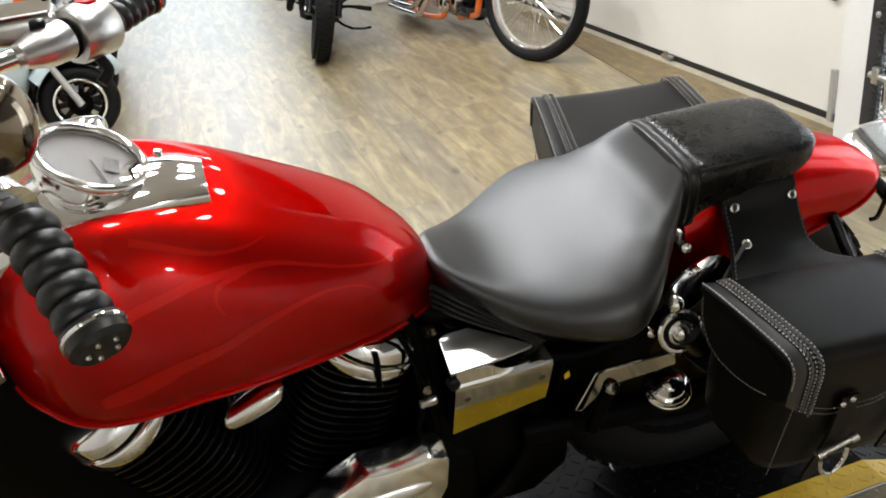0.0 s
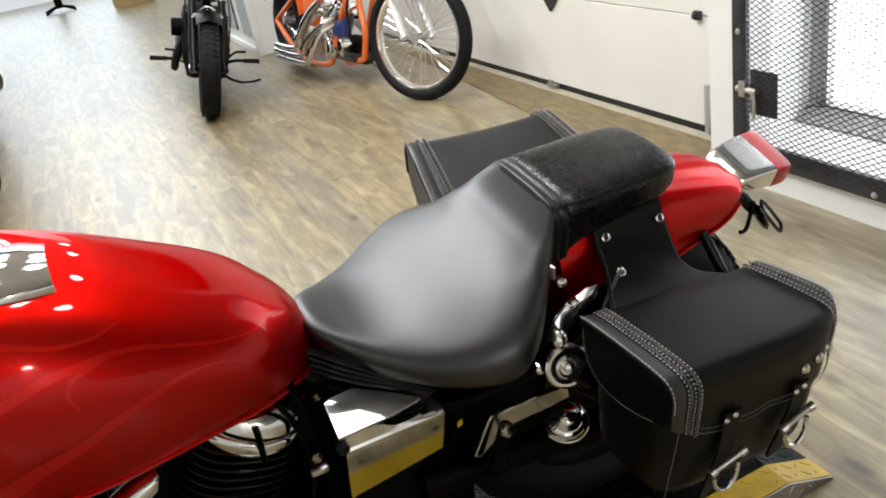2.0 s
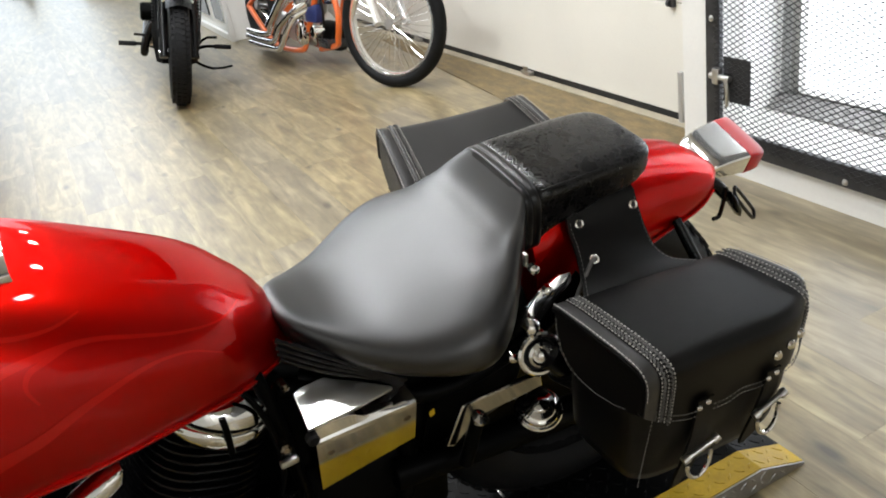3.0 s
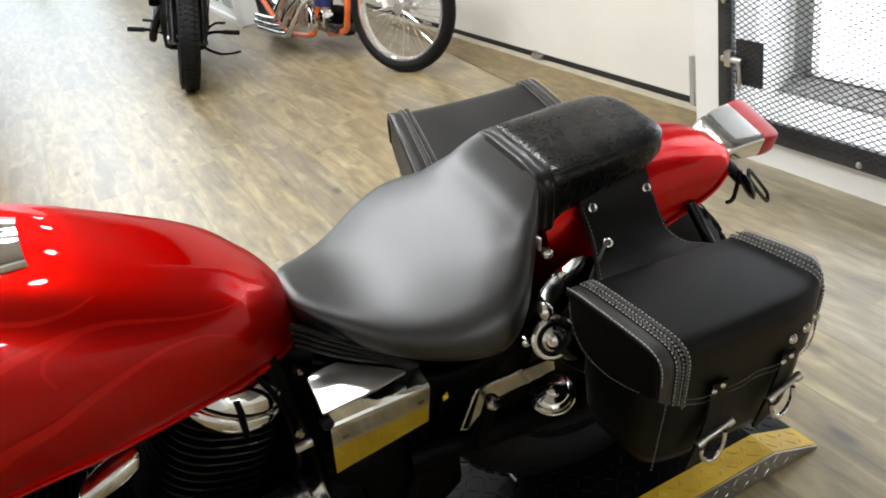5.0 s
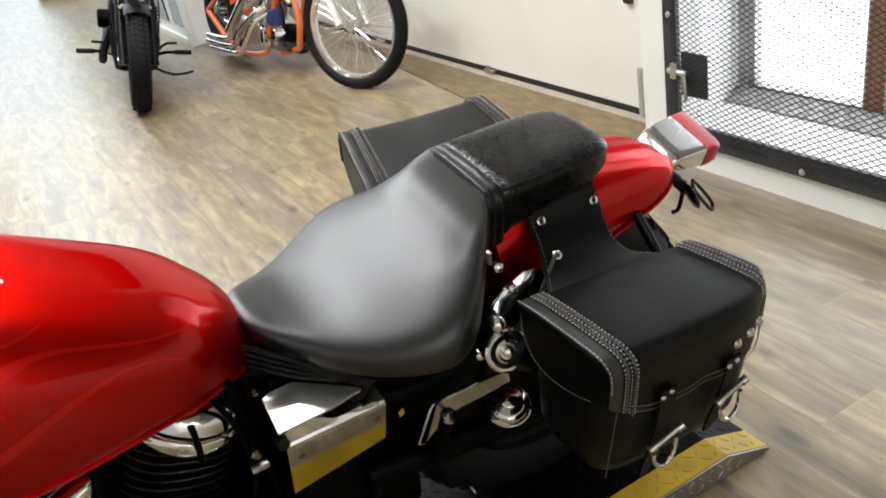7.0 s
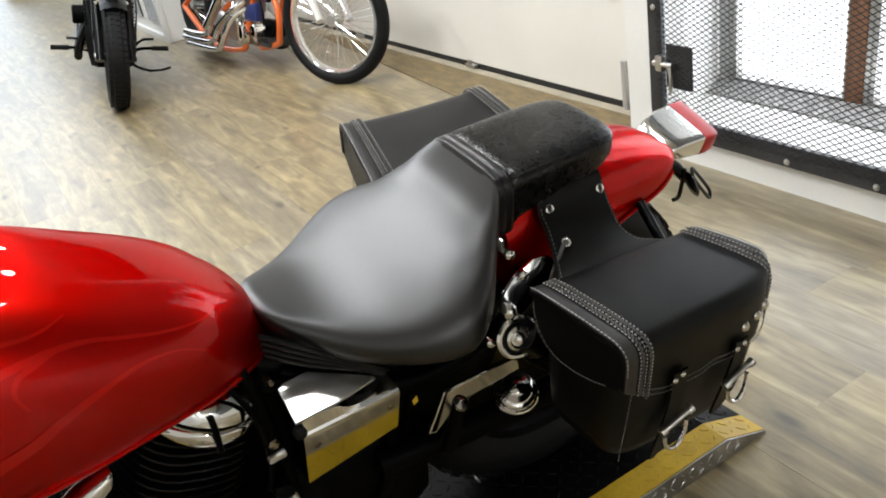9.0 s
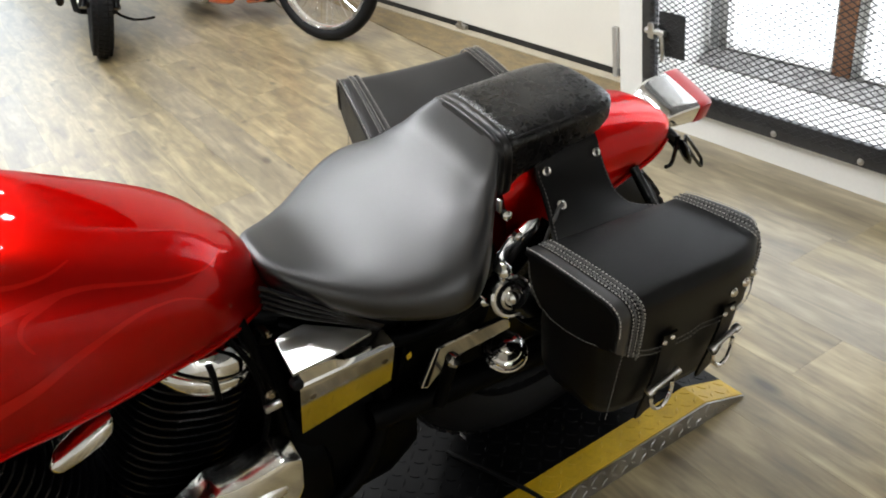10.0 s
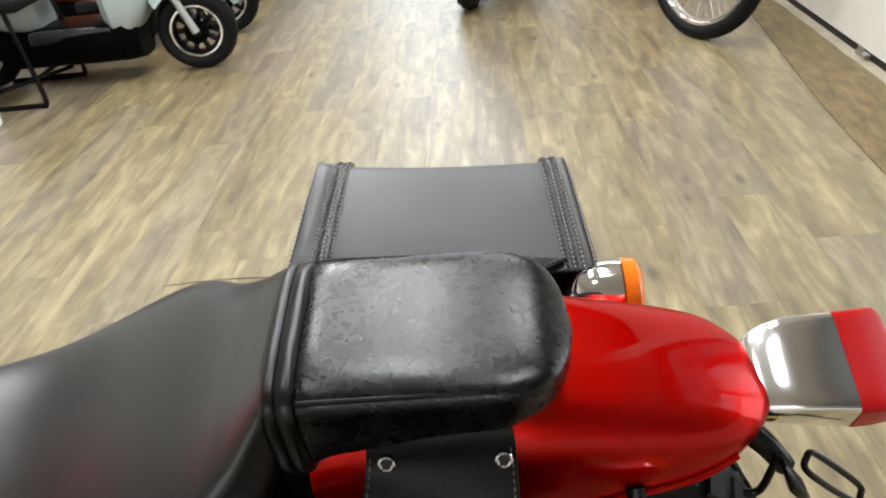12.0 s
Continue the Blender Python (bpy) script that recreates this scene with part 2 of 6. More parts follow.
def soft_prof(table, reach):
    """The same curve, evened out over a short reach so that highlights run smoothly along it."""
    f = prof(table)
    a, b = table[0][0], table[-1][0]

    def even(x):
        r = min(reach, x - a, b - x)
        if r <= 0:
            return f(x)
        w = [(k / 6, 1 - (k / 7) ** 2) for k in range(-6, 7)]
        return sum(f(x + r * d) * q for d, q in w) / sum(q for _, q in w)
    return even


def loft(rings, bm=None, caps=True, closed=True):
    bm = bm or bmesh.new()
    vs = [[bm.verts.new(p) for p in r] for r in rings]
    n = len(vs[0])
    for a, b in zip(vs, vs[1:]):
        for i in range(n if closed else n - 1):
            j = (i + 1) % n
            bm.faces.new((a[i], a[j], b[j], b[i]))
    if caps and closed:
        bm.faces.new(vs[0])
        bm.faces.new(list(reversed(vs[-1])))
    return bm


def ring(u, v, lo, mid, hi, hw, n=32, pu=2.2, pl=2.6):
    """A cross-section at u: widest at mid, with a fuller or rounder upper and lower half."""
    pts = []
    for k in range(n):
        a = 2 * math.pi * k / n
        c, s = math.cos(a), math.sin(a)
        p = pu if s >= 0 else pl
        y = hw * math.copysign(abs(c) ** (2 / p), c)
        z = mid + (hi - mid if s >= 0 else mid - lo) * math.copysign(abs(s) ** (2 / p), s)
        pts.append(Vector((u, v + y, z)))
    return pts


def box(x0, x1, y0, y1, z0, z1, bevel=0.0, segs=2, bm=None):
    bm2 = bmesh.new()
    bmesh.ops.create_cube(bm2, size=1)
    for v in bm2.verts:
        v.co = Vector(((x0 + x1) / 2 + v.co.x * (x1 - x0), (y0 + y1) / 2 + v.co.y * (y1 - y0), (z0 + z1) / 2 + v.co.z * (z1 - z0)))
    if bevel:
        bmesh.ops.bevel(bm2, geom=list(bm2.edges), offset=bevel, segments=segs, affect="EDGES", profile=0.5)
    return bm2 if bm is None else join(bm, bm2)


def join(bm, other):
    me = bpy.data.meshes.new("tmp")
    other.to_mesh(me)
    other.free()
    bm.from_mesh(me)
    bpy.data.meshes.remove(me)
    return bm


def basis(d):
    d = Vector(d).normalized()
    a = d.cross(Vector((0, 0, 1)))
    if a.length < 1e-3:
        a = d.cross(Vector((0, 1, 0)))
    a.normalize()
    return d, a, d.cross(a)


def smooth_path(pts, k=6):
    pts = [Vector(p) for p in pts]
    out = []
    for i in range(len(pts) - 1):
        p0, p1, p2, p3 = pts[max(i - 1, 0)], pts[i], pts[i + 1], pts[min(i + 2, len(pts) - 1)]
        for j in range(k):
            t = j / k
            out.append(0.5 * (2 * p1 + (p2 - p0) * t + (2 * p0 - 5 * p1 + 4 * p2 - p3) * t * t + (3 * p1 - p0 - 3 * p2 + p3) * t**3))
    return out + [pts[-1]]


def tube(pts, r, n=12, bm=None, k=6, flat=1.0, closed=False):
    """A round or flattened bar along a smooth path; r is a number or one for each end."""
    path = smooth_path(pts, k) if k > 1 else [Vector(p) for p in pts]
    r0, r1 = r if isinstance(r, tuple) else (r, r)
    rings, up = [], None
    for i, p in enumerate(path):
        if closed:
            d = path[(i + 1) % len(path)] - path[i - 1]
        else:
            d = path[min(i + 1, len(path) - 1)] - path[max(i - 1, 0)]
        d, a, b = basis(d)
        if up is not None:
            a = (up - d * up.dot(d)).normalized()
            b = d.cross(a)
        up = a
        rr = r0 + (r1 - r0) * i / max(1, len(path) - 1)
        rings.append([p + (a * math.cos(q) + b * math.sin(q) * flat) * rr for q in [2 * math.pi * j / n for j in range(n)]])
    if closed:
        rings.append(rings[0])
        return loft(rings, bm, caps=False)
    return loft(rings, bm)


def lathe(center, axis, profile, n=28, bm=None):
    """Turns (distance along axis, radius) pairs round an axis."""
    d, a, b = basis(axis)
    c = Vector(center)
    rings = [[c + d * s + (a * math.cos(q) + b * math.sin(q)) * max(r, 1e-4) for q in [2 * math.pi * j / n for j in range(n)]] for s, r in profile]
    return loft(rings, bm)


def torus(center, axis, R, r, n=48, m=12, bm=None, squash=1.0):
    d, a, b = basis(axis)
    c = Vector(center)
    rings = []
    for i in range(n + 1):
        q = 2 * math.pi * i / n
        o = a * math.cos(q) + b * math.sin(q)
        rings.append([c + o * (R + r * math.cos(w)) + d * r * squash * math.sin(w) for w in [2 * math.pi * j / m for j in range(m)]])
    bm = loft(rings, bm, caps=False)
    bmesh.ops.remove_doubles(bm, verts=bm.verts, dist=1e-6)
    return bm


def prism(outline, thick, bevel=0.0, bm=None):
    """A plate: a closed outline of points and the vector of its thickness."""
    b2 = bmesh.new()
    t = Vector(thick)
    lo = [b2.verts.new(Vector(p)) for p in outline]
    hi = [b2.verts.new(Vector(p) + t) for p in outline]
    b2.faces.new(lo)
    b2.faces.new(list(reversed(hi)))
    for i in range(len(lo)):
        j = (i + 1) % len(lo)
        b2.faces.new((lo[i], hi[i], hi[j], lo[j]))
    bmesh.ops.recalc_face_normals(b2, faces=b2.faces)
    if bevel:
        bmesh.ops.bevel(b2, geom=list(b2.edges), offset=bevel, segments=2, affect="EDGES", profile=0.5)
    return b2 if bm is None else join(bm, b2)


def sheet(rows, thick, bm=None):
    """A bent sheet of rows of points, given a thickness."""
    b2 = bmesh.new()
    vs = [[b2.verts.new(Vector(p)) for p in r] for r in rows]
    for a, b in zip(vs, vs[1:]):
        for i in range(len(a) - 1):
            b2.faces.new((a[i], a[i + 1], b[i + 1], b[i]))
    bmesh.ops.recalc_face_normals(b2, faces=b2.faces)
    bmesh.ops.solidify(b2, geom=list(b2.faces), thickness=thick)
    return b2 if bm is None else join(bm, b2)


def stitches(path, up, length=0.007, gap=0.005, r=0.0011, bm=None, spread=0.0):
    """Short threads along a polyline; spread slants them as in a laced seam."""
    bm = bm or bmesh.new()
    path = [Vector(p) for p in path]
    seg = [(path[i + 1] - path[i]).length for i in range(len(path) - 1)]
    total = sum(seg)

    def at(s):
        for i, q in enumerate(seg):
            if s <= q or i == len(seg) - 1:
                return path[i].lerp(path[i + 1], min(1, s / max(q, 1e-6)))
            s -= q
    s = 0
    while s + length < total:
        a, b = at(s), at(s + length)
        side = (b - a).normalized().cross(Vector(up)) * spread
        tube([a - side, (a + b) / 2 + Vector(up) * r * 0.8, b + side], r, 6, bm, k=1)
        s += length + gap
    return bm


# ---- the room ----
def solid(name, x0, x1, y0, y1, z0, z1, mat, label="", bevel=0.0, parent=None, kind="structure", category=""):
    ob = link(name, box(x0, x1, y0, y1, z0, z1, bevel), mat, parent, smooth=False)
    return tagged(ob, label, category, "", kind) if not parent else ob


XW, XD, XL, YF, YB, ZC = 1.86, 2.115, -2.05, 15.5, -5.5, 3.0
floor = solid("floor", XL - 0.2, XD + 0.6, YB - 0.2, YF + 0.2, -0.12, -0.012, material("floor_joints", (0.22, 0.18, 0.11), 0.6), "pale oak look vinyl plank floor", category="floor")
solid("ceiling", XL - 0.2, XD + 0.6, YB - 0.2, YF + 0.2, ZC, ZC + 0.1, CEIL, "plain pale painted ceiling", category="ceiling")
solid("wall_west", XL - 0.15, XL, YB, YF, -0.05, ZC, WALL, "plain white painted wall", category="wall")
solid("wall_south", XL - 0.15, XD + 0.3, YB - 0.15, YB, -0.05, ZC, WALL, "plain white painted wall", category="wall")
# far wall with the wide shop window
solid("wall_north", XL - 0.15, -1.80, YF, YF + 0.15, -0.05, ZC, WALL, "plain white painted wall beside the shop window", category="wall")
solid("wall_north_right", 1.10, XD + 0.3, YF, YF + 0.15, -0.05, ZC, WALL, "plain white painted wall beside the shop window", category="wall")
solid("wall_north_top", -1.80, 1.10, YF, YF + 0.15, 2.85, ZC, WALL, "white painted lintel over the shop window", category="wall")
solid("backdrop", -2.4, 1.7, YF + 0.5, YF + 0.52, -0.2, 3.2, FARGLOW, "bright overcast daylight outside the window", kind="structure", category="daylight")
# east wall: screened window, pier, then the recessed overhead door
solid("wall_east", XW, XW + 0.12, YB, -0.125, -0.05, 1.2, WALL, "white painted wall beside the screened window", category="wall")
# unseen above here; coloured dark only to dim what the bike reflects
solid("wall_east_upper", XW, XW + 0.12, YB, -0.125, 1.2, ZC, DIMWALL, "unseen upper wall beside the screened window, darkened to dim reflections", category="wall")
solid("wall_east_base", XW, XW + 0.12, -0.125, 1.0, -0.05, 0.13, WALL, "low white painted wall under the window", category="wall")
solid("wall_east_lintel", XW, XW + 0.12, -0.125, 1.0, 2.15, ZC, DIMWALL, "unseen wall over the window, darkened to dim reflections", category="wall")
tagged(link("wall_pier", prism([(x, y, -0.05) for x, y in ((XW, 1.0), (1.98, 1.0), (2.47, 1.257), (2.47, 1.40), (2.175, 1.40), (2.175, 1.17), (XW, 1.17))], (0, 0, ZC + 0.05)), WALL, smooth=False), "white painted pier with a splayed side between window and overhead door", "wall", "", "structure")
solid("wall_east_far", XD, XD + 0.15, 5.6, YF, -0.05, ZC, WALL, "plain white painted wall", category="wall")
solid("wall_door_lintel", XD, XD + 0.15, 1.17, 5.6, 2.6, ZC, DIMWALL, "unseen wall over the overhead door, darkened to dim reflections", category="wall")
solid("wall_recess_near", XW + 0.12, 2.5, -0.30, -0.13, -0.05, ZC, WALL, "white painted side of the window recess", category="wall")
RECESS = ((1.985, -0.13), (2.5, -0.13), (2.5, 1.25), (2.462, 1.25), (1.985, 1.0))
tagged(link("window_sill", prism([(x, y, -0.05) for x, y in RECESS], (0, 0, 0.147)), WALL, smooth=False), "white painted sill behind the screen", "sill", "", "structure")
tagged(link("sill_ledge", prism([(x, y, 0.0975) for x, y in ((2.23, -0.128), (2.40, -0.128), (2.40, 1.215), (2.23, 1.126))], (0, 0, 0.007), 0.002), SILL, smooth=False), "dusty dark grey stone ledge along the window", "sill", "", "structure")
tagged(link("recess_ceiling", prism([(x, y, 2.15) for x, y in RECESS], (0, 0, 0.1)), WALL, smooth=False), "white painted soffit of the window recess", "wall", "", "structure")

# overhead door: wide sections with shallow joints
door = thing("overhead_door", "white sectional overhead garage door, closed", "garage door", kind="structure")
for k in range(6):
    z0 = 0.033 + k * 0.462
    part("door_section", box(XD, XD + 0.045, 1.185, 5.6, z0, z0 + 0.459, 0.004), DOORW, door, "white ribbed steel panel", smooth=False)
part("bottom_seal", box(XD + 0.003, XD + 0.05, 1.185, 5.6, 0.0, 0.032, 0.004), GASKET, door, "black rubber seal")
part("track", box(XD - 0.02, XD - 0.002, 1.445, 1.470, 0.0, 0.22, 0.003), SILVER, door, "galvanised steel guide track", smooth=False)
for yy in (2.645, 4.0):
    b = box(XD - 0.03, XD - 0.002, yy - 0.045, yy + 0.045, 0.012, 0.030, 0.003)
    box(XD - 0.03, XD - 0.022, yy - 0.02, yy + 0.02, 0.031, 0.055, 0.002, bm=b)
    part("bracket", b, STEEL, door, "small steel bracket", smooth=False)
b = lathe((XD - 0.02, 1.50, 0.495), (0, 1, 0), [(0, 0.0), (0, 0.013), (0.015, 0.013), (0.015, 0.0)], 14)
box(XD - 0.02, XD - 0.001, 1.485, 1.525, 0.478, 0.515, 0.004, bm=b)
part("roller_hinge", b, FRAME, door, "dark steel roller hinge")

part("handle_bracket", prism([(XD - 0.014, y, z) for y, z in ((2.60, 0.417), (2.665, 0.487), (2.665, 0.60), (2.53, 0.60), (2.53, 0.487))], (0.013, 0, 0), 0.003), FRAME, door, "pointed dark steel lift bracket", smooth=False)

# the screened window
window = thing("window_1", "tall window behind an expanded metal security screen", "window", kind="structure")
part("mullion", box(2.40, 2.47, 0.579, 0.650, 0.099, 2.15, 0.004), WOOD, window, "brown stained wooden mullion", smooth=False)
part("jamb", box(2.40, 2.46, 1.172, 1.215, 0.105, 2.15, 0.004), SILVER, window, smooth=False)
part("jamb", box(2.40, 2.47, -0.13, -0.09, 0.099, 2.15, 0.004), WALL, window, smooth=False)
for y0, y1 in ((-0.09, 0.578), (0.651, 1.171)):
    f = bmesh.new()
    for s in ((y0, y0 + 0.008, 0.099, 2.15), (y1 - 0.040, y1 - 0.022, 0.099, 2.15), (y1 - 0.018, y1, 0.099, 2.15)):
        box(2.405, 2.45, s[0], s[1], s[2], s[3], 0.002, bm=f)
    box(2.405, 2.45, y0 + 0.008, y1 - 0.040, 0.099, 0.112, 0.002, bm=f)
    sash = part("window_frame", f, STEEL, window, "grey metal sash", smooth=False)
    pane = part("pane", box(2.42, 2.426, y0 + 0.008, y1 - 0.040, 0.112, 2.15), GLASS, window, "clear glass pane", smooth=False)
    pane.visible_shadow = False
solid("backdrop_side", 3.2, 3.22, -1.6, 2.6, -0.4, 3.0, SKYGLOW, "bright daylight outside the window", kind="structure", category="daylight")

# steel security screen in front of it
screen = thing("security_screen", "black steel framed expanded metal security gate over the window", "security gate")
Y0, Y1, Z0, Z1 = -0.155, 1.035, 0.098, 2.18
part("bottom_rail", box(XW - 0.022, XW - 0.002, Y0, Y1, Z0, Z0 + 0.072, 0.003), FRAME, screen, "dark steel flat bar", smooth=False)
part("top_rail", box(XW - 0.022, XW - 0.002, Y0, Y1, Z1 - 0.07, Z1, 0.003), FRAME, screen, smooth=False)
part("stile", box(XW - 0.022, XW - 0.002, Y1 - 0.062, Y1, Z0 + 0.073, Z1 - 0.071, 0.003), FRAME, screen, smooth=False)
part("stile", box(XW - 0.022, XW - 0.002, Y0, Y0 + 0.066, Z0 + 0.073, Z1 - 0.071, 0.003), FRAME, screen, smooth=False)
part("rust_strip", box(XW - 0.030, XW - 0.0225, Y0 + 0.022, Y0 + 0.040, Z0 + 0.05, Z1 - 0.1, 0.002), material("rusty_steel", (0.16, 0.09, 0.04), 0.7, 0.3, 0, 0.3, 120, 0.4, 25), screen, "rusty steel edge strip", smooth=False)
for yy, zz in [(0.454, 0.116), (0.155, 0.115), (-0.13, 0.115), (0.8, 0.116), (1.006, 0.16), (-0.14, 0.395), (1.006, 0.55), (-0.14, 0.8), (1.006, 1.1), (-0.14, 1.3)]:
    part("bolt", lathe((XW - 0.021, yy, zz), (-1, 0, 0), [(0, 0), (0, 0.011), (0.004, 0.010), (0.007, 0.005), (0.008, 0)], 12), STEEL, screen, "bright bolt head")


def expanded_mesh(y0, y1, z0, z1, x, dy, dz, r):
    """Two families of slanting strands, clipped to the opening."""
    bm = bmesh.new()
    slope = dz / dy
    for sgn in (1, -1):
        c = -((z1 - z0) / slope)
        while c < (y1 - y0) + (z1 - z0) / slope:
            pts = []
            for yy in (0.0, y1 - y0):
                zz = sgn * (yy - c) * slope + z0
                pts.append((yy, zz))
            (ya, za), (yb, zb) = pts
            t0, t1 = 0.0, 1.0
            for lim, lo in ((z0, True), (z1, False)):
                if za != zb:
                    t = (lim - za) / (zb - za)
                    if (zb > za) == lo:
                        t0 = max(t0, t)
                    else:
                        t1 = min(t1, t)
            if t1 - t0 > 1e-3:
                p = Vector((x + (0.0012 if sgn > 0 else -0.0012), y0 + ya + (yb - ya) * t0, za + (zb - za) * t0))
                q = Vector((x + (0.0012 if sgn > 0 else -0.0012), y0 + ya + (yb - ya) * t1, za + (zb - za) * t1))
                tube([p, q], r, 4, bm, k=1)
            c += dy
    return bm


part("mesh", expanded_mesh(Y0 + 0.035, Y1 - 0.04, Z0 + 0.030, 1.35, XW - 0.0255, 0.034, 0.019, 0.0016), WIRE, screen, "dark expanded metal mesh", smooth=False)
part("mesh", expanded_mesh(Y0 + 0.035, Y1 - 0.04, 1.352, Z1 - 0.05, XW - 0.0255, 0.034, 0.019, 0.0016), WIRE, screen, "dark expanded metal mesh", smooth=False)
part("lock_plate", box(XW - 0.021, XW - 0.017, 0.835, 0.955, 0.275, 0.43, 0.003), FRAME, screen, "dark steel shield plate behind the padlock", smooth=False)
b = lathe((XW - 0.034, 1.0, 0.36), (0, -1, 0), [(0, 0), (0, 0.011), (0.09, 0.011), (0.09, 0)], 14)
box(XW - 0.045, XW - 0.0225, 0.955, 0.985, 0.335, 0.39, 0.004, bm=b)
tube([(XW - 0.04, 0.925, 0.36), (XW - 0.042, 0.915, 0.32), (XW - 0.042, 0.915, 0.265)], 0.007, 10, b)
part("latch", b, STEEL, screen, "worn steel slide bolt latch")

# plywood strip in front of the overhead door
tagged(link("threshold_board", prism([(1.725, 1.222, 0.0), (2.058, 1.215, 0.0), (2.058, 4.35, 0.0), (1.975, 4.35, 0.0), (1.864, 3.17, 0.0), (1.772, 2.18, 0.0)], (0, 0, 0.004), 0.001), PLY, smooth=False), "worn brown plywood strip along the overhead door", "floor board")
solid("door_sill", 2.062, XD - 0.001, 1.19, 5.6, 0.0, 0.005, material("bare_concrete", (0.42, 0.37, 0.28), 0.8, 0, 0, 0.3, 60, 0.2, 8), "pale worn concrete sill under the overhead door", category="sill")

# ceiling lamps
round0 = thing("round_light", "round white ceiling luminaire with a bright diffuser, lit", "ceiling lamp", pose(LAMPS[0][0], LAMPS[0][1], 2.9), "round ceiling lights")
part("housing", lathe((0, 0, 0.1), (0, 0, -1), [(0, 0), (0, 0.15), (0.1, 0.15), (0.1, 0.132), (0.02, 0.132), (0.02, 0)], 28), WHITEP, round0)
part("diffuser", lathe((0, 0, 0.075), (0, 0, -1), [(0, 0), (0, 0.128), (0.065, 0.128), (0.066, 0)], 28), BULB, round0)
# the last two copies house the added fill by the south wall
for lx, ly, power in LAMPS[1:]:
    copy_thing(round0, pose(lx, ly, 2.9))
tube0 = thing("panel_light", "long white ceiling panel luminaire, lit", "ceiling lamp", pose(TUBES[0][0], TUBES[0][1], 2.87), "ceiling panels")
part("housing", box(-0.58, 0.58, -0.745, 0.745, 0.03, 0.13, 0.01), WHITEP, tube0, smooth=False)
part("diffuser", box(-0.56, 0.56, -0.735, 0.735, 0.0, 0.029, 0.004), TUBEGLOW, tube0, smooth=False)
for tx, ty in TUBES[1:]:
    copy_thing(tube0, pose(tx, ty, 2.87))

# ---- the motorcycle, leaning on its stand ----
BIKE = pose(0, 0.064, 0.05, 11.8, 0, 0)
bike = thing("motorcycle", "red cruiser motorcycle with ghost flames, leaning on its stand", "motorcycle", BIKE)

T_TOP = soft_prof([(-0.57, 0.83), (-0.555, 0.85), (-0.52, 0.885), (-0.47, 0.918), (-0.42, 0.9316), (-0.36, 0.928), (-0.30, 0.909), (-0.235, 0.8757), (-0.16, 0.832), (-0.09, 0.7935), (-0.04, 0.757), (-0.01, 0.716), (0.008, 0.668), (0.016, 0.63)], 0.06)
T_BOT = soft_prof([(-0.57, 0.74), (-0.555, 0.66), (-0.52, 0.635), (-0.47, 0.628), (-0.42, 0.6225), (-0.36, 0.629), (-0.30, 0.63), (-0.235, 0.635), (-0.16, 0.639), (-0.09, 0.635), (-0.04, 0.626), (-0.01, 0.618), (0.008, 0.604), (0.016, 0.612)], 0.06)
T_HW = soft_prof([(-0.57, 0.02), (-0.555, 0.06), (-0.52, 0.125), (-0.47, 0.163), (-0.42, 0.1745), (-0.36, 0.173), (-0.30, 0.1705), (-0.235, 0.165), (-0.16, 0.15), (-0.09, 0.131), (-0.04, 0.100), (-0.01, 0.062), (0.008, 0.03), (0.016, 0.008)], 0.06)


T_DIP = prof([(-0.57, 0.0), (-0.52, 0.02), (-0.45, 0.03), (-0.36, 0.026), (-0.28, 0.006), (-0.24, 0.0)])


def tank_ring(u, n=48, grow=0.0):
    lo, hi, hw = T_BOT(u), T_TOP(u), T_HW(u)
    pts = ring(u, 0, lo - grow, lo + 0.34 * (hi - lo), hi + grow, hw + grow, n, 2.25, 3.2)
    for p in pts:
        if p.z > lo + 0.5 * (hi - lo):
            p.z -= T_DIP(u) * math.exp(-((p.y / 0.075) ** 4))
    return pts


def tank_point(u, a, grow=0.0012):
    lo, hi, hw = T_BOT(u), T_TOP(u), T_HW(u)
    mid = lo + 0.34 * (hi - lo)
    c, s = math.cos(a), math.sin(a)
    p = 2.25 if s >= 0 else 3.2
    return Vector((u, (hw + grow) * math.copysign(abs(c) ** (2 / p), c), mid + (hi - mid + grow if s >= 0 else mid - lo + grow) * math.copysign(abs(s) ** (2 / p), s)))


us = [-0.57 + 0.586 * (0.5 - 0.5 * math.cos(math.pi * k / 44)) for k in range(45)]
tank = part("fuel_tank", loft([tank_ring(u, 72) for u in us]), RED, bike, "glossy metallic red tank with ghost flames", sharp=70)
# seam lip along the lower edge
lip = bmesh.new()
for sgn in (-1, 1):
    tube([tank_point(u, math.pi * 1.13 if sgn < 0 else -math.pi * 0.13, 0.0015) for u in us[3:-3]], 0.0035, 8, lip, k=1)
part("seam", lip, RED, tank)


def flame(points, w0, w1):
    """A tapering painted lick laid on the tank: (u, angle) pairs."""
    pts = smooth_path([(u, a, 0) for u, a in points], 8)
    rows = []
    for i, p in enumerate(pts):
        f = i / (len(pts) - 1)
        w = w0 + (w1 - w0) * f
        d = (pts[min(i + 1, len(pts) - 1)] - pts[max(i - 1, 0)])
        d = Vector((d.x, d.y * 0.17)).normalized()
        nx, na = -d.y, d.x / 0.17
        rows.append([tank_point(min(0.01, p.x + nx * s * w), p.y + na * s * w, 0.0007) for s in (-1, -0.33, 0.33, 1)])
    return loft(rows, caps=False, closed=False)


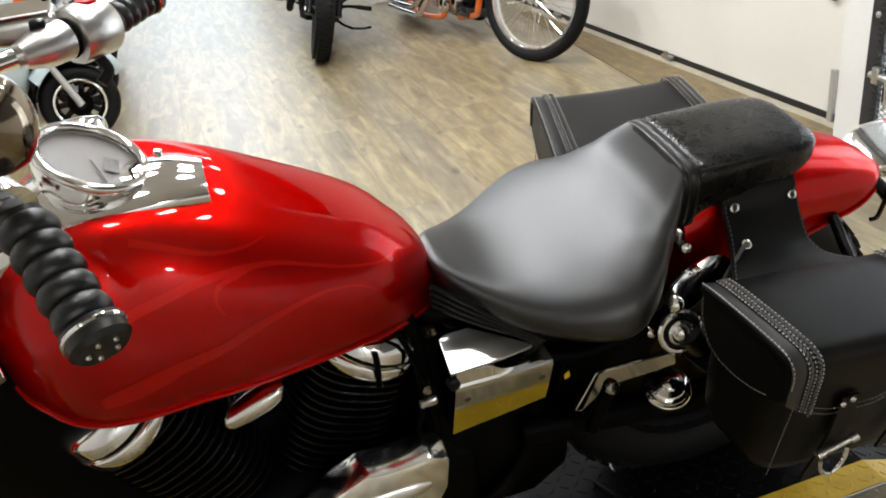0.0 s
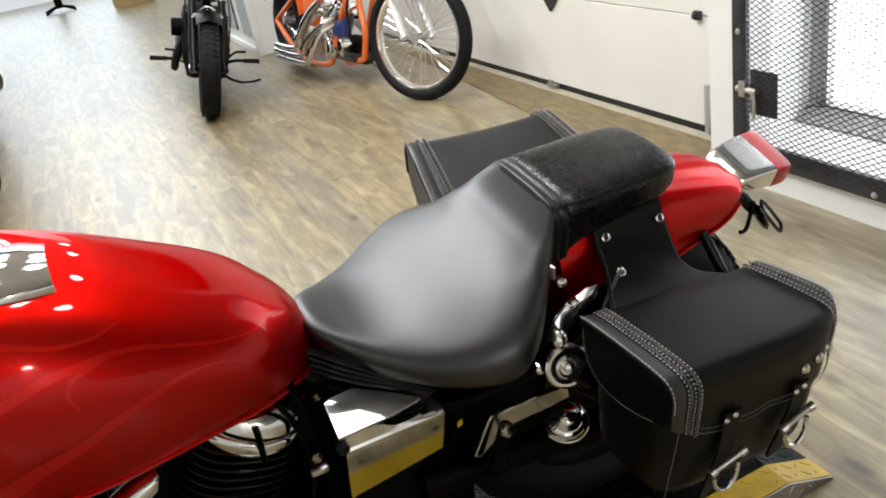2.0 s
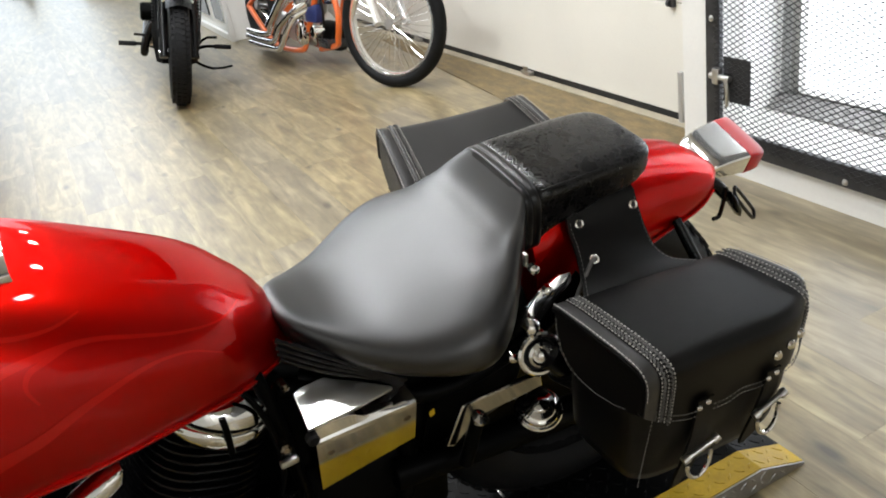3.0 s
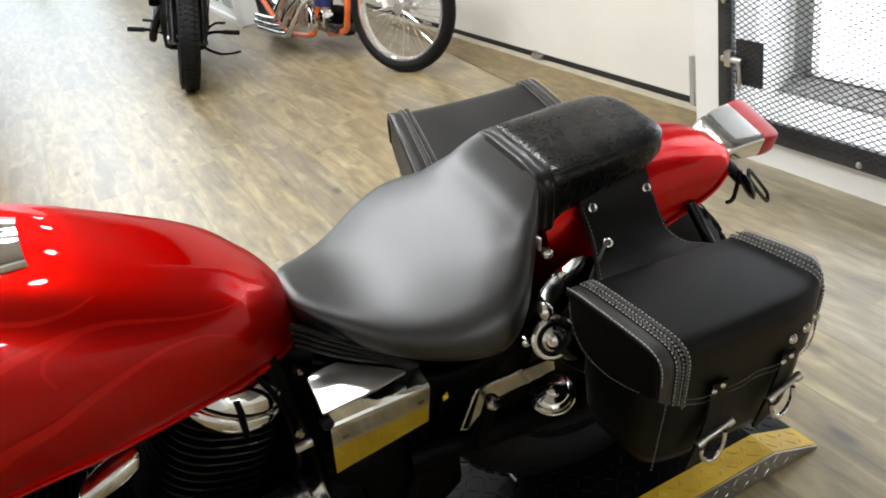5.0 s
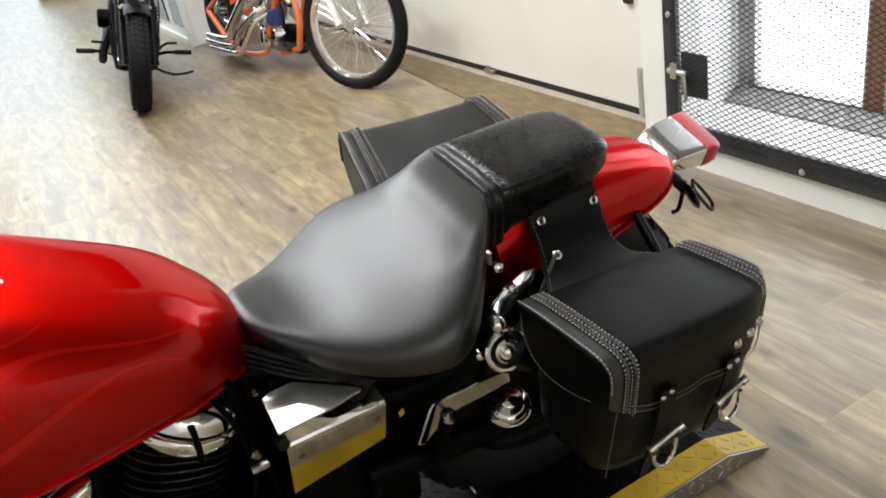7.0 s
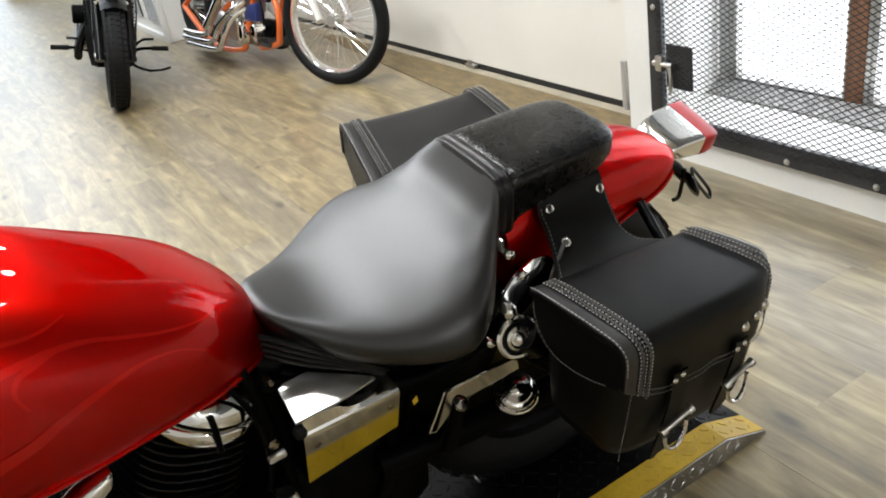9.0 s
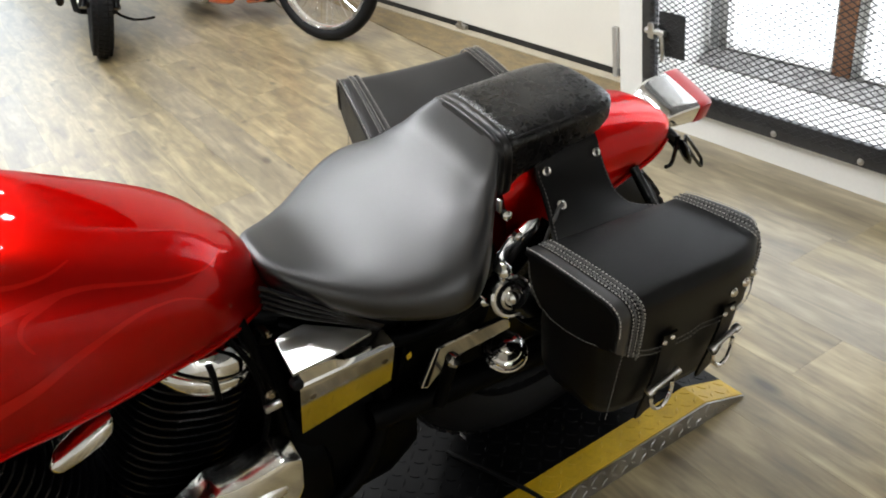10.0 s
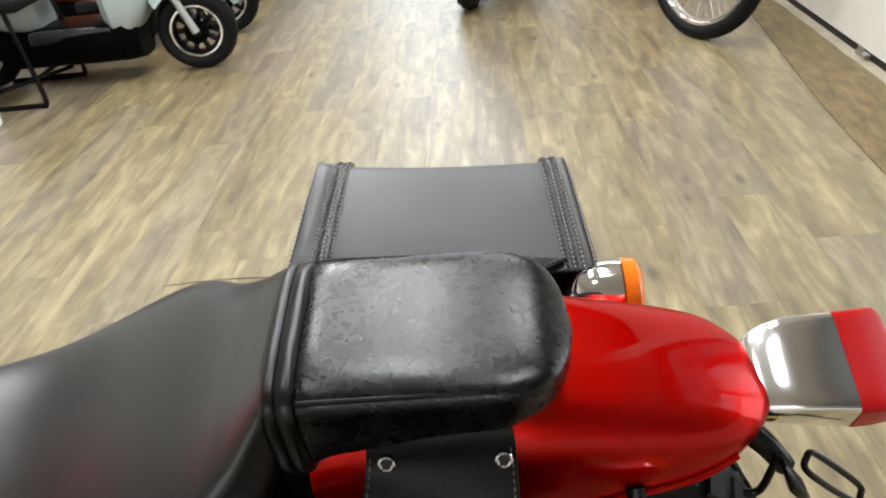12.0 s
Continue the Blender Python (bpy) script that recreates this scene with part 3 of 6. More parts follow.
for side in (0, 1):
    def A(a):
        return math.pi - a if side == 0 else a
    for pts, w0, w1 in [
        ([(-0.40, A(0.40)), (-0.337, A(0.51)), (-0.305, A(0.58)), (-0.273, A(0.64)), (-0.241, A(0.70)), (-0.208, A(0.73)), (-0.169, A(0.71)), (-0.128, A(0.69)), (-0.085, A(0.73)), (-0.061, A(0.87)), (-0.047, A(1.04))], 0.006, 0.0012),
        ([(-0.44, A(-0.05)), (-0.36, A(0.03)), (-0.30, A(0.10)), (-0.261, A(0.20)), (-0.231, A(0.28)), (-0.205, A(0.35)), (-0.175, A(0.43)), (-0.15, A(0.47)), (-0.12, A(0.47)), (-0.088, A(0.36))], 0.007, 0.0012),
        ([(-0.283, A(0.34)), (-0.289, A(0.45)), (-0.281, A(0.55)), (-0.262, A(0.62)), (-0.241, A(0.70))], 0.0015, 0.004),
        ([(-0.361, A(0.89)), (-0.324, A(0.83)), (-0.285, A(0.79)), (-0.247, A(0.84)), (-0.218, A(0.96))], 0.005, 0.001)]:
        part("flame", flame(pts, w0, w1), FLAME, tank, "paler red painted flame lick")

# gauge console on the tank
con = []
for k in range(13):
    u = -0.55 + 0.283 * k / 12
    z = T_TOP(u) - T_DIP(u) * 0.9
    hw = hermite([-0.55, -0.5, -0.42, -0.34, -0.285, -0.267], [0.05, 0.070, 0.070, 0.060, 0.050, 0.044], u)
    h = hermite([-0.55, -0.45, -0.36, -0.267], [0.018, 0.012, 0.008, 0.008], u)
    con.append([Vector((u, hw * s - 0.014 - 0.03 * max(0.0, u + 0.45), z + dz - 0.14 * abs(hw * s) ** 1.0 * 0.6)) for s, dz in ((-1, -0.012), (-1, h - 0.004), (-0.93, h), (-0.4, h + 0.006), (0, h + 0.008), (0.4, h + 0.006), (0.93, h), (1, h - 0.004), (1, -0.012), (0, -0.012))])
console = part("gauge_console", loft(con), CHROME, bike, "chrome gauge console", sharp=50)
GC, GN = Vector((-0.388, -0.008, 0.931)), Vector((0.48, -0.06, 0.87)).normalized()
gauge = part("speedometer", lathe(GC - GN * 0.035, GN, [(0, 0.045), (0.01, 0.056), (0.033, 0.063), (0.040, 0.066), (0.046, 0.064), (0.047, 0.058), (0.042, 0.055), (0.036, 0.055), (0.036, 0.0)], 48), CHROME, bike, "round speedometer with chrome bezel")
part("bezel", torus(GC + GN * 0.0095, GN, 0.0605, 0.0062, 48, 12), CHROME, gauge, "rounded chrome bezel")
part("dial", lathe(GC + GN * 0.0015, GN, [(0, 0), (0, 0.0545), (0.0012, 0.0545), (0.0012, 0)], 40), DIAL, gauge, "pale grey dial face")
part("odometer", prism([GC + GN * 0.003 + Vector((0.020 + dx * 0.87, dy, -0.011 - dx * 0.48)) for dx, dy in ((-0.007, -0.015), (0.009, -0.015), (0.009, 0.015), (-0.007, 0.015))], GN * 0.001), DARKP, gauge, "small odometer window", smooth=False)
part("needle", tube([GC + GN * 0.005, GC + GN * 0.005 + Vector((0.015, -0.038, -0.011))], 0.0008, 6, k=1), DARKCHROME, gauge)
cover = part("glass", lathe(GC + GN * 0.0075, GN, [(0, 0), (0, 0.055), (0.002, 0.053), (0.003, 0)], 40), GLASS, gauge, "clear gauge glass")
cover.visible_shadow = False
part("filler_cap", lathe((-0.40, 0.105, 0.905), (0.05, 0.35, 0.93), [(-0.02, 0.028), (0.012, 0.030), (0.02, 0.029), (0.026, 0.022), (0.028, 0)], 28), CHROME, bike, "chrome fuel cap")
for du, dv in ((-0.315, -0.03), (-0.315, 0.03), (-0.30, 0.0)):
    part("screw", lathe((du, dv, T_TOP(du) - T_DIP(du) * 0.9 + 0.006), (0.25, 0, 1), [(0, 0), (0, 0.006), (0.004, 0.005), (0.005, 0)], 12), CHROME, console)

# seat: a low nose, a wide dished saddle, a waist, then a rise to the pillion
S_TOP = soft_prof([(-0.008, 0.690), (0.0, 0.6965), (0.03, 0.6865), (0.08, 0.6683), (0.13, 0.6694), (0.18, 0.6809), (0.22, 0.6952), (0.26, 0.7058), (0.30, 0.7184), (0.33, 0.7411), (0.36, 0.772)], 0.05)
S_BOT = soft_prof([(-0.008, 0.684), (0.0, 0.6386), (0.03, 0.6079), (0.08, 0.5722), (0.13, 0.5548), (0.18, 0.542), (0.22, 0.5306), (0.26, 0.5197), (0.30, 0.5575), (0.33, 0.6102), (0.36, 0.6806)], 0.05)
S_HW = soft_prof([(-0.008, 0.0253), (0.0, 0.0463), (0.03, 0.0794), (0.08, 0.1176), (0.13, 0.1588), (0.18, 0.1894), (0.22, 0.2033), (0.26, 0.1957), (0.30, 0.1465), (0.33, 0.1224), (0.36, 0.0886)], 0.05)
rings = []
for k in range(65):
    u = -0.008 + 0.368 * k / 64
    lo, hi, hw = S_BOT(u), S_TOP(u), S_HW(u)
    q = min(1, max(0, (u - 0.27) / 0.085))
    q = q * q * (3 - 2 * q)
    rings.append(ring(u, -0.0171 * (1 - q) - 0.007 * q, lo, lo + 0.58 * (hi - lo), hi, hw, 72, 2.79 + 1.21 * q, 1.71 + 2.29 * q))
part("rider_seat", loft(rings), SEAT, bike, "smooth black vinyl solo seat with a narrow waist", sharp=80)
# flush leather band with two seams between seat and pillion
band = []
for u, g in ((0.3555, -0.004), (0.358, -0.0015), (0.3595, 0.0016), (0.3625, 0.0026), (0.3690, 0.0026), (0.3706, 0.0008), (0.3722, 0.0026), (0.3800, 0.0028), (0.3840, 0.0022), (0.3858, -0.0006), (0.3872, -0.004)):
    band.append(ring(u, -0.0065, 0.660, 0.722, 0.772 + g, 0.0892 + g, 48, 4.0, 5.0))
part("seat_band", loft(band), BANDL, bike, "worn black leather band with two seams", sharp=60)
P_HW = prof([(0.384, 0.0850), (0.387, 0.0885), (0.392, 0.0900), (0.45, 0.089), (0.55, 0.087), (0.585, 0.0765), (0.600, 0.0600), (0.610, 0.037), (0.616, 0.006)])
P_TOP = prof([(0.384, 0.766), (0.387, 0.7705), (0.392, 0.7725), (0.45, 0.7712), (0.5, 0.7698), (0.55, 0.7675), (0.585, 0.7645), (0.600, 0.760), (0.610, 0.752), (0.616, 0.740)])
P_BOT = prof([(0.384, 0.664), (0.40, 0.680), (0.45, 0.690), (0.5, 0.7017), (0.55, 0.706), (0.585, 0.719), (0.605, 0.728), (0.616, 0.732)])
pad_us = [0.384, 0.3855, 0.387, 0.389, 0.392] + [0.392 + 0.224 * math.sin(math.pi / 2 * k / 30) for k in range(1, 31)]
pad = [ring(u, -0.0063, P_BOT(u), P_BOT(u) + 0.58 * (P_TOP(u) - P_BOT(u)), P_TOP(u), P_HW(u), 60, 4.6, 5.0) for u in pad_us]
pillion = part("pillion_pad", loft(pad), PAD, bike, "worn black leather pillion pad with crackled grain", sharp=70)
for sgn in (-1, 1):
    part("piping", tube([(u, -0.0063 + sgn * P_HW(u) * 0.915, P_TOP(u) - 0.0085) for u in [0.389 + 0.19 * k / 10 for k in range(11)]], 0.0026, 8), WELT, pillion)
for k in range(4):
    f = k / 3
    part("seat_skirt", tube([(-0.022, -0.092, 0.690 - 0.034 * f), (0.03, -0.108, 0.650 - 0.030 * f), (0.08, -0.116, 0.606 - 0.018 * f), (0.140 - 0.012 * f, -0.118, 0.550 - 0.001 * f)], 0.0038, 8), BLACK, bike, "ribbed black plastic trim under the seat")
part("inner_body", loft([ring(u, 0, lo, (lo + hi) / 2, hi, hw, 24, 5, 5) for u, lo, hi, hw in ((-0.10, 0.36, 0.62, 0.05), (-0.06, 0.32, 0.64, 0.065), (0.08, 0.30, 0.58, 0.07), (0.16, 0.30, 0.54, 0.10), (0.32, 0.36, 0.56, 0.11), (0.36, 0.42, 0.55, 0.09))]), IRON, bike, "black battery box and inner fender")

# rear fender, tail light, signals
F_TOP = soft_prof([(0.33, 0.690), (0.45, 0.708), (0.58, 0.703), (0.62, 0.694), (0.66, 0.685), (0.70, 0.674), (0.735, 0.663), (0.77, 0.650), (0.795, 0.634), (0.806, 0.6186)], 0.03)
F_BOT = soft_prof([(0.33, 0.52), (0.45, 0.558), (0.58, 0.567), (0.62, 0.572), (0.66, 0.580), (0.70, 0.584), (0.735, 0.593), (0.77, 0.607), (0.795, 0.613), (0.806, 0.612)], 0.03)
F_HW = soft_prof([(0.33, 0.098), (0.45, 0.099), (0.58, 0.102), (0.62, 0.099), (0.66, 0.095), (0.70, 0.091), (0.735, 0.085), (0.77, 0.071), (0.79, 0.050), (0.80, 0.032), (0.806, 0.008)], 0.03)
fender = part("rear_fender", loft([ring(u, 0.0135 * min(1, (u - 0.37) / 0.25), F_BOT(u), F_BOT(u) + 0.35 * (F_TOP(u) - F_BOT(u)), F_TOP(u), F_HW(u), 56, 2.9, 6) for u in [0.378 + 0.428 * math.sin(math.pi / 2 * k / 40) for k in range(41)]]), RED, bike, "glossy red rear fender", sharp=60)
for sgn in (-1, 1):
    part("fender_lip", tube([(u, 0.0135 * min(1, (u - 0.37) / 0.25) + sgn * (F_HW(u) + 0.001), F_BOT(u) + 0.010) for u in [0.46 + 0.30 * k / 12 for k in range(13)]], 0.0035, 8), RED, fender, "rolled fender edge")


def tail_ring(u, v, top, hw, h, power=5.0, roll=14.0):
    c, n = Vector((u, v, top - h / 2)), 44
    a = radians(roll)
    pts = ring(0, 0, -h / 2, 0, h / 2, hw, n, power, power)
    return [c + Vector((0, p.y * math.cos(a) - p.z * math.sin(a), p.y * math.sin(a) + p.z * math.cos(a))) for p in pts]


lamp = part("tail_light", loft([tail_ring(*q) for q in ((0.783, 0.022, 0.622, 0.026, 0.016, 3.0), (0.787, 0.022, 0.629, 0.037, 0.028, 3.2), (0.797, 0.023, 0.6350, 0.044, 0.037, 3.6), (0.812, 0.025, 0.6390, 0.048, 0.042, 4.4), (0.830, 0.027, 0.6400, 0.051, 0.045, 6.0), (0.880, 0.028, 0.6372, 0.053, 0.047, 9.0))]), ALLOY, bike, "chrome tail light housing with a red lens", sharp=40)
part("lens", loft([tail_ring(*q) for q in ((0.8805, 0.028, 0.6378, 0.0540, 0.0490, 8.0), (0.900, 0.032, 0.6335, 0.0545, 0.049, 8.0), (0.926, 0.040, 0.6265, 0.0540, 0.048, 8.0), (0.934, 0.043, 0.621, 0.0510, 0.042, 6.0))]), LENS, lamp, "red plastic lens", sharp=40)
for dv in (0.0, 0.0125):
    part("window", prism([(0.850 + a, 0.010 + b + dv, 0.6365 + (b + dv - 0.018) * 0.25 - a * 0.05) for a, b in ((0, 0), (0, 0.0105), (0.017, 0.0105), (0.017, 0))], (0, 0, 0.0018)), DARKP, lamp, "small dark clear window", smooth=False)
b = tube([(0.772, -0.030, 0.612), (0.792, -0.042, 0.598), (0.812, -0.050, 0.572)], (0.013, 0.010), 10)
tube([(0.80, -0.055, 0.60), (0.79, -0.06, 0.55), (0.775, -0.06, 0.545)], 0.004, 8, b)
loft([ring(u, -0.062, z - r, z, z + r, r, 16) for u, z, r in ((0.805, 0.588, 0.006), (0.812, 0.572, 0.013), (0.828, 0.548, 0.012), (0.838, 0.532, 0.004))], b)
part("plate_bracket", b, BLACK, bike, "black number plate bracket")
loop = [(0.832, -0.046, 0.578), (0.842, -0.041, 0.575), (0.896, -0.037, 0.512), (0.902, -0.041, 0.498), (0.892, -0.047, 0.495), (0.834, -0.053, 0.563)]
part("reflector_loop", tube(smooth_path(loop + loop[:1], 5)[:-1], 0.0034, 8, k=1, closed=True), BLACK, bike, "black slotted bracket arm")
for sgn, sz, su in ((1, 0.568, -0.02), (-1, 0.514, 0.0)):
    sig = part("turn_signal", lathe((0.648 + su, sgn * 0.195, sz), (1, 0, 0), [(0, 0.004), (0.006, 0.02), (0.02, 0.033), (0.045, 0.040), (0.068, 0.042), (0.070, 0.0)], 24), CHROME, bike, "chrome bullet turn signal")
    part("lens", lathe((0.718 + su, sgn * 0.195, sz), (1, 0, 0), [(0, 0.0), (0, 0.0425), (0.016, 0.041), (0.022, 0.034), (0.025, 0)], 24), AMBER, sig, "amber lens")
    part("stalk", tube([(0.665, sgn * 0.08, 0.60), (0.672 + su, sgn * 0.17, sz)], 0.009, 10, k=1), BLACK, sig)

# rear wheel, shock and chrome fittings
HUB = Vector((0.52, 0.0, 0.31))
wheel = part("rear_wheel", lathe(HUB - Vector((0, 0.05, 0)), (0, 1, 0), [(0, 0.0), (0, 0.05), (0.03, 0.05), (0.03, 0.2), (0.0, 0.21), (0.0, 0.222), (0.1, 0.222), (0.1, 0.21), (0.07, 0.2), (0.07, 0.05), (0.1, 0.05), (0.1, 0.0)], 40), BLACK, bike, "black rear wheel")
part("tyre", torus(HUB, (0, 1, 0), 0.258, 0.062, 64, 16, squash=1.2), RUBBER, wheel, "black tyre")
tyre = bmesh.new()
for k in range(44):
    q = 2 * math.pi * k / 44
    for sgn in (-1, 1):
        c = HUB + Vector((math.cos(q), 0, math.sin(q))) * 0.3165 + Vector((0, sgn * 0.03, 0))
        d, t = Vector((math.cos(q), 0, math.sin(q))), Vector((-math.sin(q), 0, math.cos(q)))
        prism([c + t * 0.014 + Vector((0, sgn * 0.018, 0)) - d * 0.008, c - t * 0.012 + Vector((0, sgn * 0.018, 0)) - d * 0.008, c - t * 0.016 - Vector((0, sgn * 0.02, 0)), c + t * 0.010 - Vector((0, sgn * 0.02, 0))], d * 0.006, bm=tyre)
part("tread", tyre, RUBBER, wheel)["kind"] = "stuff"
shock = part("shock_absorber", tube([(0.335, -0.178, 0.555), (0.53, -0.178, 0.33)], 0.027, 16, k=1), BLACK, bike, "black shock absorber with a chrome cap")
cap = part("cap", lathe((0.327, -0.176, 0.556), (-0.15, -1, 0.35), [(0, 0.0), (0, 0.034), (0.010, 0.035), (0.013, 0.032), (0.013, 0.028), (0.006, 0.027), (0.006, 0.022), (0.014, 0.020), (0.017, 0.016), (0.013, 0.013), (0.013, 0.009), (0.020, 0.008), (0.022, 0.005), (0.023, 0)], 32), CHROME, shock, "round chrome mount cap")
part("ring", torus((0.3265, -0.183, 0.559), (-0.15, -1, 0.35), 0.0245, 0.0026, 28, 8), RUBBER, cap)
b = bmesh.new()
for k in range(9):
    p = Vector((0.335, -0.178, 0.555)).lerp(Vector((0.53, -0.178, 0.33)), 0.2 + k * 0.055)
    torus(p, (0.195, 0, -0.225), 0.028, 0.005, 20, 8, b)
part("spring", b, IRON, shock, "black coil spring")
part("strut", prism([(0.320, -0.150, 0.594), (0.334, -0.142, 0.612), (0.356, -0.137, 0.628), (0.392, -0.134, 0.642), (0.412, -0.136, 0.641), (0.408, -0.144, 0.629), (0.374, -0.151, 0.612), (0.352, -0.155, 0.597), (0.336, -0.158, 0.582)], (0, 0.008, -0.005), 0.002), ALLOY, bike, "polished fender strut")
part("seat_clip", box(0.3215, 0.3265, -0.152, -0.143, 0.698, 0.720, 0.0015), STEEL, bike, "bright steel seat strap clip", smooth=False)
for p in ((0.340, -0.146, 0.683), (0.362, -0.150, 0.636), (0.302, -0.150, 0.533)):
    part("seat_bolt", lathe(p, (-0.2, -1, 0.3), [(-0.01, 0), (-0.01, 0.0075), (0.002, 0.0075), (0.005, 0.004), (0.006, 0)], 12), CHROME, bike, "small chrome bolt")
part("strut_bolt", lathe((0.318, -0.165, 0.607), (0, -1, 0), [(0, 0), (0, 0.013), (0.012, 0.012), (0.018, 0.007), (0.02, 0)], 14), CHROME, bike)
part("peg_bracket", prism([(0.178, -0.155, 0.413), (0.208, -0.155, 0.482), (0.214, -0.155, 0.486), (0.338, -0.155, 0.481), (0.349, -0.155, 0.473), (0.352, -0.155, 0.449), (0.246, -0.155, 0.447), (0.232, -0.155, 0.443), (0.190, -0.155, 0.405)], (0, 0.009, 0), 0.0025), CHROME, bike, "bent chrome pillion peg bracket", smooth=False)
peg = part("pillion_peg", tube([(0.222, -0.178, 0.478), (0.196, -0.18, 0.392)], 0.011, 14, k=1), IRON, bike, "black rubber folded foot peg")
part("end_cap", lathe((0.222, -0.180, 0.478), (0.3, -0.3, 0.9), [(-0.002, 0), (-0.002, 0.013), (0.004, 0.013), (0.007, 0.008), (0.008, 0)], 16), CHROME, peg)
part("chain_guard", prism([(0.277, -0.144, 0.345), (0.345, -0.144, 0.336), (0.416, -0.144, 0.320), (0.416, -0.144, 0.303), (0.345, -0.144, 0.318), (0.279, -0.144, 0.327)], (0, 0.006, 0), 0.0015), DULLSTEEL, bike, "dull steel drive guard", smooth=False)
b = lathe((0.357, -0.137, 0.372), (-0.1, -0.30, 0.95), [(0, 0.038), (0.005, 0.040), (0.008, 0.038), (0.009, 0.033), (0.012, 0.035), (0.016, 0.034), (0.018, 0.028), (0.021, 0.026), (0.024, 0.016), (0.030, 0.015), (0.033, 0.010), (0.034, 0)], 28)
part("reservoir_cap", b, CHROME, bike, "ribbed chrome cover")
part("swingarm", tube([(0.10, -0.12, 0.36), (0.30, -0.13, 0.34), (0.52, -0.13, 0.31)], 0.026, 12), IRON, bike, "black swingarm")
part("swingarm", tube([(0.10, 0.12, 0.36), (0.30, 0.13, 0.34), (0.52, 0.13, 0.31)], 0.026, 12), IRON, bike, "black swingarm")
for sgn in (-1, 1):
    part("frame_rail", tube([(-0.52, sgn * 0.03, 0.70), (-0.2, sgn * 0.05, 0.60), (-0.02, sgn * 0.07, 0.58), (0.10, sgn * 0.09, 0.48), (0.13, sgn * 0.11, 0.34), (0.02, sgn * 0.13, 0.21), (-0.3, sgn * 0.12, 0.18), (-0.5, sgn * 0.10, 0.19)], 0.016, 10), IRON, bike, "black tubular frame")
    part("frame_rail", tube([(0.0, sgn * 0.06, 0.58), (0.16, sgn * 0.12, 0.51), (0.33, sgn * 0.12, 0.52), (0.45, sgn * 0.115, 0.60)], 0.014, 10), IRON, bike, "black tubular frame")
part("steering_head", lathe((-0.67, 0, 0.66), (0.35, 0, 0.95), [(0, 0), (0, 0.03), (0.2, 0.03), (0.2, 0)], 20), BLACK, bike)

# chrome side cover below the seat
def cover_section(u):
    """Outline across the cover: flat back, upper face, rolled ridge and a lower face that leans inwards."""
    f = (u + 0.015) / 0.150
    top = hermite([-0.015, 0.040, 0.062, 0.135], [0.577, 0.570, 0.556, 0.549], u)
    ridge = 0.5462 - 0.0060 * f
    low = 0.420 + 0.028 * f
    out = -0.1605 + 0.0015 * f
    lean = 0.22
    return [Vector(q) for q in ((u, -0.095, top), (u, out + 0.006, top), (u, out + 0.0035, ridge + 0.008), (u, out + 0.0008, ridge + 0.0045), (u, out, ridge), (u, out + 0.0012, ridge - 0.006), (u, out + 0.0012 + lean * (ridge - 0.006 - low), low), (u, -0.085, low))]


side = part("side_cover", loft([cover_section(-0.015 + 0.150 * k / 20) for k in range(21)]), CHROME, bike, "polished chrome battery side cover", sharp=22)
plate = [(u, v, 0.594 - (0.14 * (u - 0.0289) - 0.26 * (v + 0.0923)) / 0.95) for u, v in ((-0.018, -0.103), (-0.008, -0.0975), (0.029, -0.0923), (0.070, -0.113), (0.108, -0.1335), (0.1115, -0.1375), (0.108, -0.1405), (0.050, -0.152), (-0.0205, -0.160))]
part("cover_top", prism(plate, (0.0, 0.002, -0.006), 0.0015), SATIN, side, "polished triangular upper plate", smooth=False)
part("rubber_stop", lathe((-0.018, -0.166, 0.566), (0, -1, 0.2), [(-0.012, 0), (-0.012, 0.009), (0.0, 0.009), (0.003, 0.006), (0.003, 0)], 14), RUBBER, side, "black rubber grommet")
for p in ((0.004, -0.1525, 0.516), (0.121, -0.1520, 0.5145)):
    part("cover_bolt", lathe(p, (0, -1, 0.1), [(-0.010, 0), (-0.010, 0.006), (0.001, 0.006), (0.003, 0.0035), (0.003, 0)], 14), DULLSTEEL, bike, "domed cover bolt")
part("down_tube", tube([(-0.060, -0.095, 0.66), (-0.052, -0.112, 0.60), (-0.042, -0.118, 0.50), (-0.038, -0.12, 0.40)], 0.010, 10), IRON, bike, "black frame tube")
for p, r in (((-0.053, -0.148, 0.556), 0.008), ((-0.026, -0.098, 0.612), 0.006)):
    part("fitting", lathe(p, (0, -1, 0.3), [(-0.02, 0), (-0.02, r), (0.006, r), (0.009, r * 0.5), (0.009, 0)], 6), DULLSTEEL, bike, "steel hose fitting")
part("clamp", box(-0.066, -0.040, -0.155, -0.145, 0.524, 0.536, 0.003), STEEL, bike, "steel clamp")
for pts in ([(-0.085, -0.115, 0.66), (-0.064, -0.138, 0.60), (-0.064, -0.145, 0.50), (-0.10, -0.15, 0.42)], [(-0.116, -0.135, 0.640), (-0.116, -0.143, 0.622), (-0.118, -0.146, 0.585)], [(0.180, -0.10, 0.56), (0.180, -0.11, 0.50), (0.165, -0.105, 0.40), (0.14, -0.10, 0.33)]):
    part("hose", tube(pts, 0.0045, 8), IRON, bike, "black hose")
# a small flat patch in the platform's yellow
part("yellow_patch", prism([(0.150, -0.169, 0.512), (0.158, -0.169, 0.516), (0.157, -0.169, 0.527), (0.149, -0.169, 0.522)], (0, 0.002, 0), 0.0005), YELLOW, bike, "small flat yellow patch", smooth=False)

